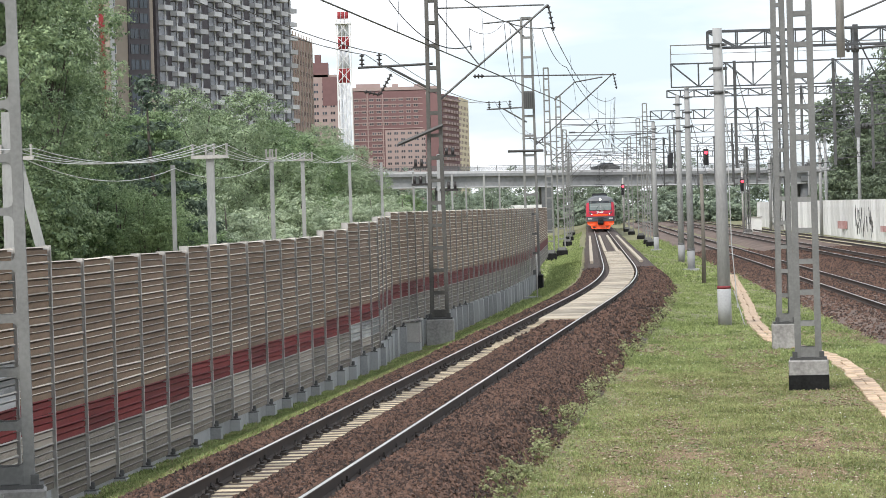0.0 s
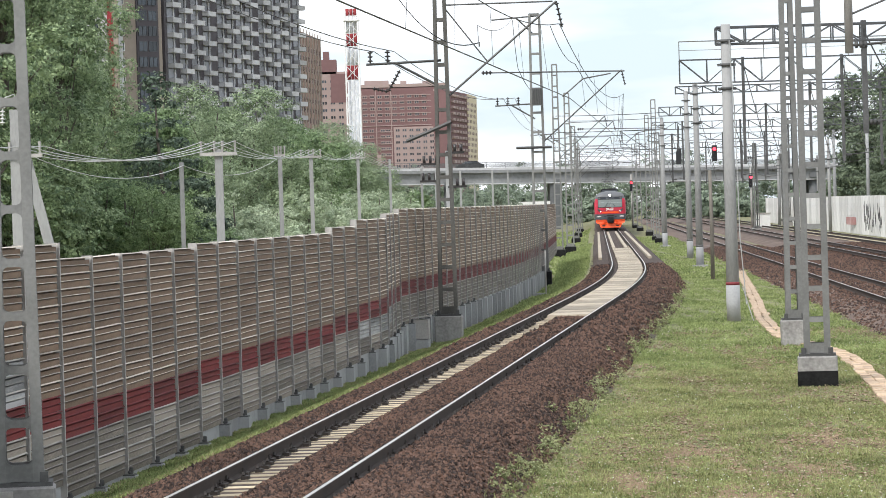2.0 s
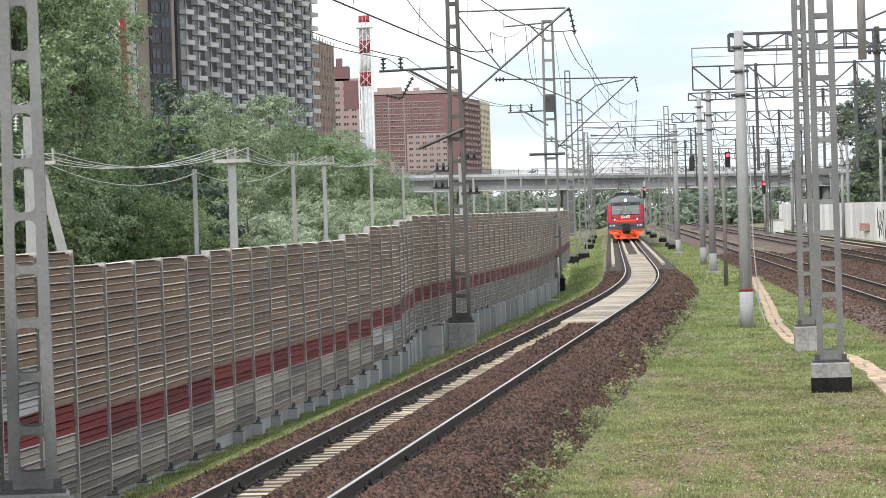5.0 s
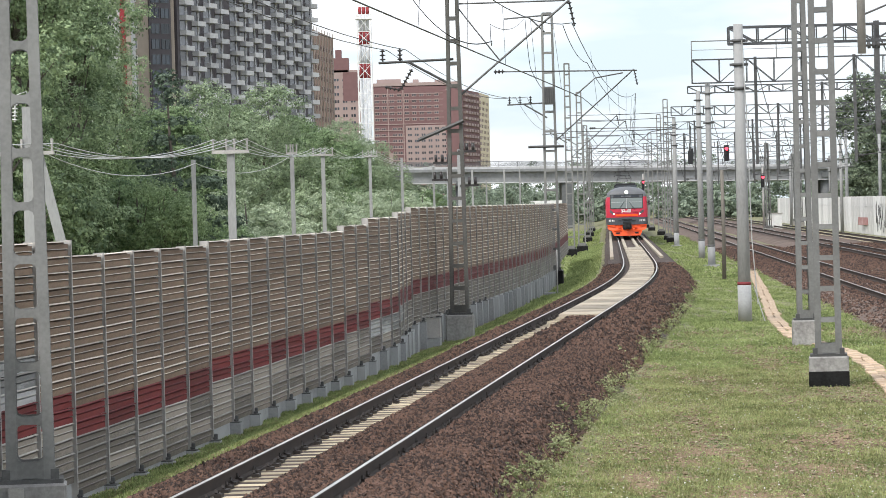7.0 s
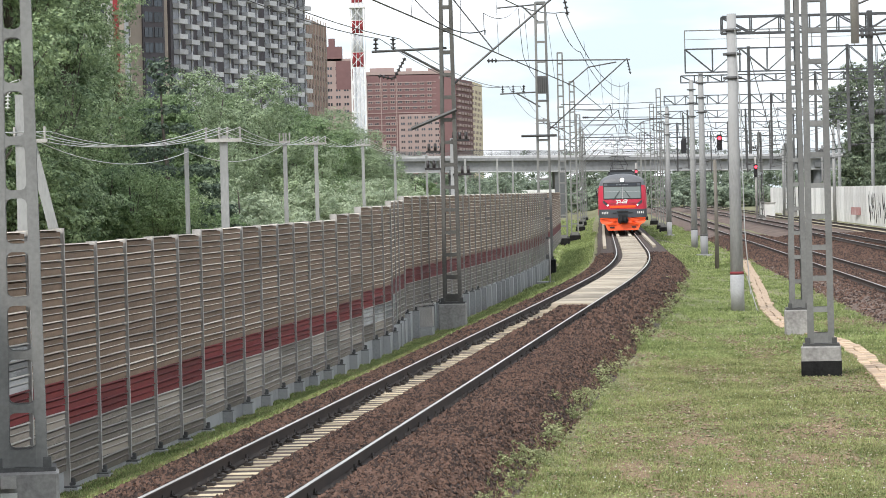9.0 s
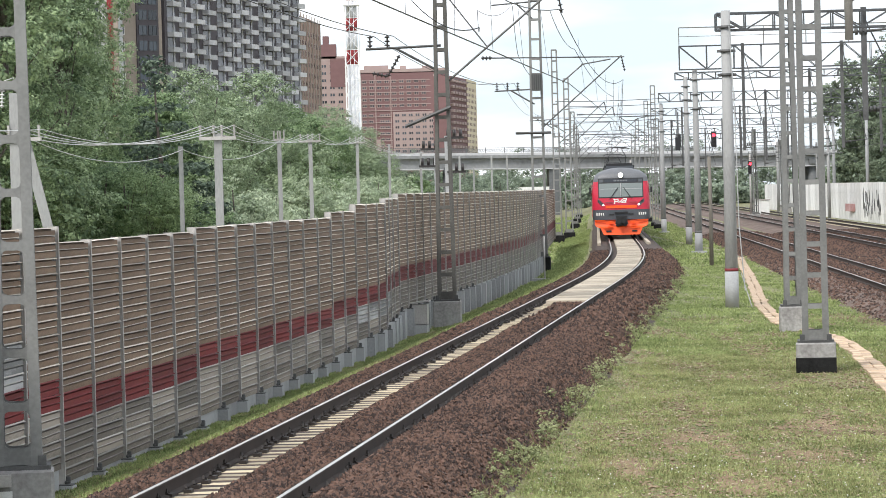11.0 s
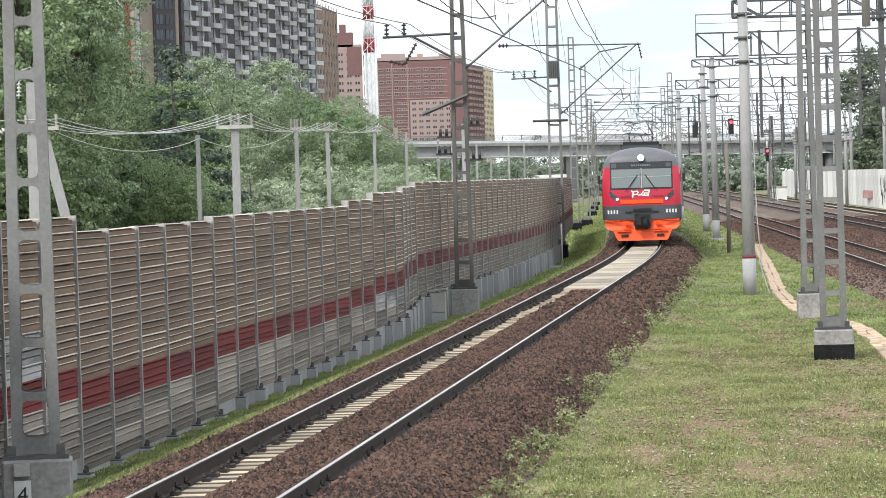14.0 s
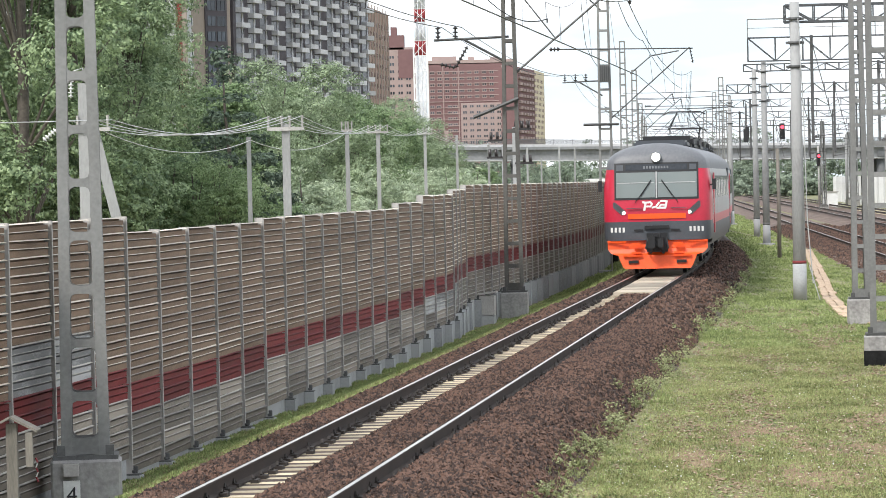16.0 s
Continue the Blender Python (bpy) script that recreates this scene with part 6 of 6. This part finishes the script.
# ---- grass ----
BARE = [(6.4, 48.4, 1.1, 1.5), (3.8, 46.4, 0.45, 1.1), (3.95, 40.0, 0.5, 1.0), (2.7, 42.5, 0.3, 0.9), (5.1, 43.0, 0.4, 0.8)]


def patch(x, y):
    return 0.75 * noise.noise((x * 0.6, y * 0.11, 3.0)) + 0.55 * noise.noise((x * 2.0, y * 0.3, 9.0)) + 0.4 * noise.noise((x * 6.0, y * 1.0, 4.0))


def grass(name, n, area, h, w, key, seed, label, want):
    """Single blades over an area (near, far, o from, o to); want(patch value, o) says how likely one grows."""
    rng = np.random.default_rng(seed)
    d0, d1, o0, o1 = area
    d = d0 + (d1 - d0) * rng.uniform(size=n) ** 1.25
    o = rng.uniform(o0, o1, n)
    x = np.interp(d, AXIS_D, AXIS_X) + o
    pv = np.array([patch(a, c) for a, c in zip(x, d)])
    keep = rng.uniform(size=n) < want(pv, o + (0.6 * border(d) if o0 > 0 else 0))
    for bx, by, rx, ry in BARE:
        worn = np.exp(-0.9 * (((x - bx) / rx) ** 2 + ((d - by) / ry) ** 2))
        keep &= rng.uniform(size=n) > 0.88 * worn * np.clip(0.8 + pv * -1.2, 0.3, 1.2)
    d, x, o, pv = d[keep], x[keep], o[keep], pv[keep]
    n = len(d)
    on_path = np.abs(x - np.interp(d, PATH_D, PATH_X)) < 0.2
    hh = h * rng.uniform(0.4, 1.3, n) * (1 + 0.6 * np.clip(pv, -0.6, 0.8)) * np.where(on_path, 0.15, 1.0)
    a = rng.uniform(0, 2 * np.pi, n)
    ww = w * rng.uniform(0.6, 1.4, n)
    lx, ly = rng.normal(size=n) * hh * 0.45, rng.normal(size=n) * hh * 0.45
    z = np.full(n, -0.745)
    edge = np.interp(o, BED_O, BED_Z)
    z = np.where(np.abs(o) < 3.4, np.maximum(z, edge), z)
    z = np.where(o < -1.9, np.interp(o, VERGE_O, VERGE_Z), z)
    p0 = np.stack([x - np.cos(a) * ww, d - np.sin(a) * ww, z], 1)
    p1 = np.stack([x + np.cos(a) * ww, d + np.sin(a) * ww, z], 1)
    p2 = np.stack([x + lx + np.cos(a) * ww * 0.5, d + ly, z + hh], 1)
    verts = np.stack([p0, p1, p2], 1).reshape(-1, 3)
    faces = np.arange(n * 3).reshape(-1, 3)
    tagged(new(name, from_arrays(name, verts, faces, M[key])), label, "grass", "", "stuff")


def ramp_o(o, d=None):
    return np.clip((o - 2.2) / 0.35, 0, 1)


grass("grass", 330000, (33, 76, 1.95, 10.5), 0.05, 0.011, "blade_dry", 31, "short patchy green grass of the verge", lambda p, o: np.clip(0.72 + 1.1 * p, 0.22, 1) * ramp_o(o))
grass("grass", 130000, (70, 150, 1.95, 9.5), 0.06, 0.02, "blade", 32, "short patchy green grass of the verge", lambda p, o: np.clip(0.72 + 1.1 * p, 0.22, 1) * ramp_o(o))
grass("dry_grass", 300000, (33, 90, 2.4, 10.5), 0.03, 0.01, "dry", 33, "dry yellowish grass and straw in the verge", lambda p, o: np.clip(0.5 - 0.8 * p, 0.12, 1))
grass("tall_weeds", 16000, (36, 130, 2.2, 3.1), 0.075, 0.013, "blade", 34, "taller weeds along the edge of the ballast", lambda p, o: np.clip(0.15 + 1.8 * p, 0, 1) * np.clip((o - 2.15) * 1.6, 0, 1))
grass("grass_strip", 120000, (33, 110, -3.85, -1.95), 0.042, 0.014, "blade", 35, "green grass strip along the foot of the fence", lambda p, o: np.clip(0.8 + 0.6 * p, 0.3, 1) * np.clip((-1.9 - o) / 0.35, 0, 1))
grass("dry_grass_strip", 50000, (33, 110, -3.85, -2.0), 0.04, 0.01, "dry", 39, "dry straw among the grass along the fence", lambda p, o: np.clip(0.4 - 0.6 * p, 0.1, 1))
grass("grass_strip", 30000, (105, 260, -3.9, -2.0), 0.1, 0.03, "blade", 36, "green grass strip along the foot of the fence", lambda p, o: np.clip(0.8 + 0.5 * p, 0.2, 1) * np.clip((-1.95 - o) / 0.4, 0, 1))
grass("grass", 16000, (170, 420, -9, -2.4), 0.12, 0.06, "blade", 38, "green grass beside the far masts", lambda p, o: np.clip(0.9 + 0.5 * p, 0.2, 1))
grass("grass", 30000, (150, 330, 2.4, 7.5), 0.1, 0.04, "blade", 37, "green verge grass further along the line", lambda p, o: np.clip(0.7 + 0.6 * p, 0.15, 1) * ramp_o(o))


def flecks(name, n, size, flat, key, seed, label, category, want, o0=2.6, z0=-0.70, o1=10.0):
    rng = np.random.default_rng(seed)
    d = 34 + 56 * rng.uniform(size=n) ** 1.4
    o = rng.uniform(o0, o1, n)
    x = np.interp(d, AXIS_D, AXIS_X) + o
    pv = np.array([patch(a, c) for a, c in zip(x, d)])
    keep = want(pv, rng.uniform(size=n))
    x, d = x[keep], d[keep]
    n = len(x)
    c = np.stack([x, d, np.full(n, z0)], 1)
    oct_v = np.array([[1, 0, 0], [-1, 0, 0], [0, 1, 0], [0, -1, 0], [0, 0, flat], [0, 0, -flat]], float)
    sc = size * rng.uniform(0.5, 1.6, (n, 1, 1)) * rng.uniform(0.6, 1.3, (n, 6, 1))
    verts = (c[:, None] + oct_v[None] * sc).reshape(-1, 3)
    tri = np.array([[0, 2, 4], [2, 1, 4], [1, 3, 4], [3, 0, 4], [2, 0, 5], [1, 2, 5], [3, 1, 5], [0, 3, 5]])
    tagged(new(name, from_arrays(name, verts, (np.arange(n)[:, None, None] * 6 + tri[None]).reshape(-1, 3), M[key])), label, category, "", "stuff")


flecks("clover_heads", 1500, 0.009, 1.0, "white_paint", 41, "tiny white clover heads in the grass", "flowers", lambda p, r: p > 0.05)
flecks("clover_leaves", 26000, 0.015, 0.5, "blade", 44, "low pale clover leaves among the grass", "clover", lambda p, r: r < 0.7 + 0.5 * p)
flecks("leaf_litter", 7000, 0.016, 0.4, "litter", 42, "pale dry leaves and crumbs scattered in the grass", "leaf litter", lambda p, r: r < 0.6 - 0.8 * p)
flecks("loose_soil", 16000, 0.034, 0.4, "earth", 43, "reddish crumbs of bare soil", "soil", lambda p, r: r < 0.0 - 1.6 * p, z0=-0.72)
# low leafy weeds in clumps along the ragged edge of the ballast
rng_w = np.random.default_rng(45)
clumps = []
for d in np.concatenate([np.arange(35, 62, 0.13), np.arange(62, 125, 0.3)]):
    if noise.noise((d * 0.45, 8.0, 0.0)) + rng_w.uniform(-0.3, 0.3) < -0.12:
        continue
    o = 2.42 - float(border(np.array([d]))[0]) * 0.6 + rng_w.normal() * 0.1
    r = rng_w.uniform(0.05, 0.15)
    q = at(d, o, max(-0.74, float(np.interp(o, BED_O, BED_Z))))
    clumps.append((q.x, q.y, q.z + r * 0.35, r, r, r * 0.8))
weeds = new("edge_weeds", leaf_cloud("edge_weeds", rng_w, clumps, 30000, 0.016, M["weed"], 14))
tagged(weeds, "pale green leafy weeds along the edge of the ballast", "weeds", "", "stuff")

# bare soil: crumbs and dry bits that thin out into the grass
def soil_crumbs(name, n, size, key, seed, label, spread):
    rng = np.random.default_rng(seed)
    spot = np.array(BARE)[rng.integers(0, len(BARE), n)]
    x = spot[:, 0] + spot[:, 2] * rng.normal(size=n) * spread
    d = spot[:, 1] + spot[:, 3] * rng.normal(size=n) * spread
    keep = np.array([noise.noise((a * 2.2, c * 0.9, 2.0)) + 0.6 * noise.noise((a * 7, c * 3, 5.0)) for a, c in zip(x, d)]) > rng.uniform(-0.35, 0.25, n)
    x, d = x[keep], d[keep]
    n = len(x)
    oct_v = np.array([[1, 0, 0], [-1, 0, 0], [0, 1, 0], [0, -1, 0], [0, 0, 0.45], [0, 0, -0.45]], float)
    sc = size * rng.uniform(0.4, 1.6, (n, 1, 1)) * rng.uniform(0.5, 1.4, (n, 6, 1))
    verts = (np.stack([x, d, np.full(n, -0.733)], 1)[:, None] + oct_v[None] * sc).reshape(-1, 3)
    tri = np.array([[0, 2, 4], [2, 1, 4], [1, 3, 4], [3, 0, 4], [2, 0, 5], [1, 2, 5], [3, 1, 5], [0, 3, 5]])
    tagged(new(name, from_arrays(name, verts, (np.arange(n)[:, None, None] * 6 + tri[None]).reshape(-1, 3), M[key])), label, "soil", "", "stuff")


soil_crumbs("bare_soil", 13000, 0.034, "earth", 51, "bare reddish soil crumbs worn into the grass", 0.85)
soil_crumbs("dark_soil", 3000, 0.02, "stone", 52, "dark brown bits of soil and bark in the grass", 0.6)
soil_crumbs("dry_leaves", 900, 0.022, "litter", 53, "pale dry leaves on the bare soil", 0.8)


def main_stones(n, seed):
    rng = np.random.default_rng(seed)
    d = 62 + 168 * rng.uniform(size=n)
    o = rng.uniform(-2.5, 10.4, n)
    x = main_x(d) + o
    oct_v = np.array([[1, 0, 0], [-1, 0, 0], [0, 1, 0], [0, -1, 0], [0, 0, 1]], float)
    sc = (0.016 + 0.0003 * d)[:, None, None] * rng.uniform(0.5, 1.4, (n, 1, 1)) * rng.uniform(0.6, 1.3, (n, 5, 1))
    c = np.stack([x, d, np.interp(o, [-2.6, -1.6, 1.7, 2.75, 3.9, 9.6, 10.6], [-0.75, -0.5, -0.5, -0.72, -0.5, -0.5, -0.75])], 1)
    verts = (c[:, None] + oct_v[None] * sc).reshape(-1, 3)
    tri = np.array([[0, 2, 4], [2, 1, 4], [1, 3, 4], [3, 0, 4]])
    tagged(new("main_line_stones", from_arrays("main_line_stones", verts, (np.arange(n)[:, None, None] * 5 + tri[None]).reshape(-1, 3), M["stone"])), "loose brown stones of the main line bed", "stones", "", "stuff")


main_stones(80000, 51)
motions()
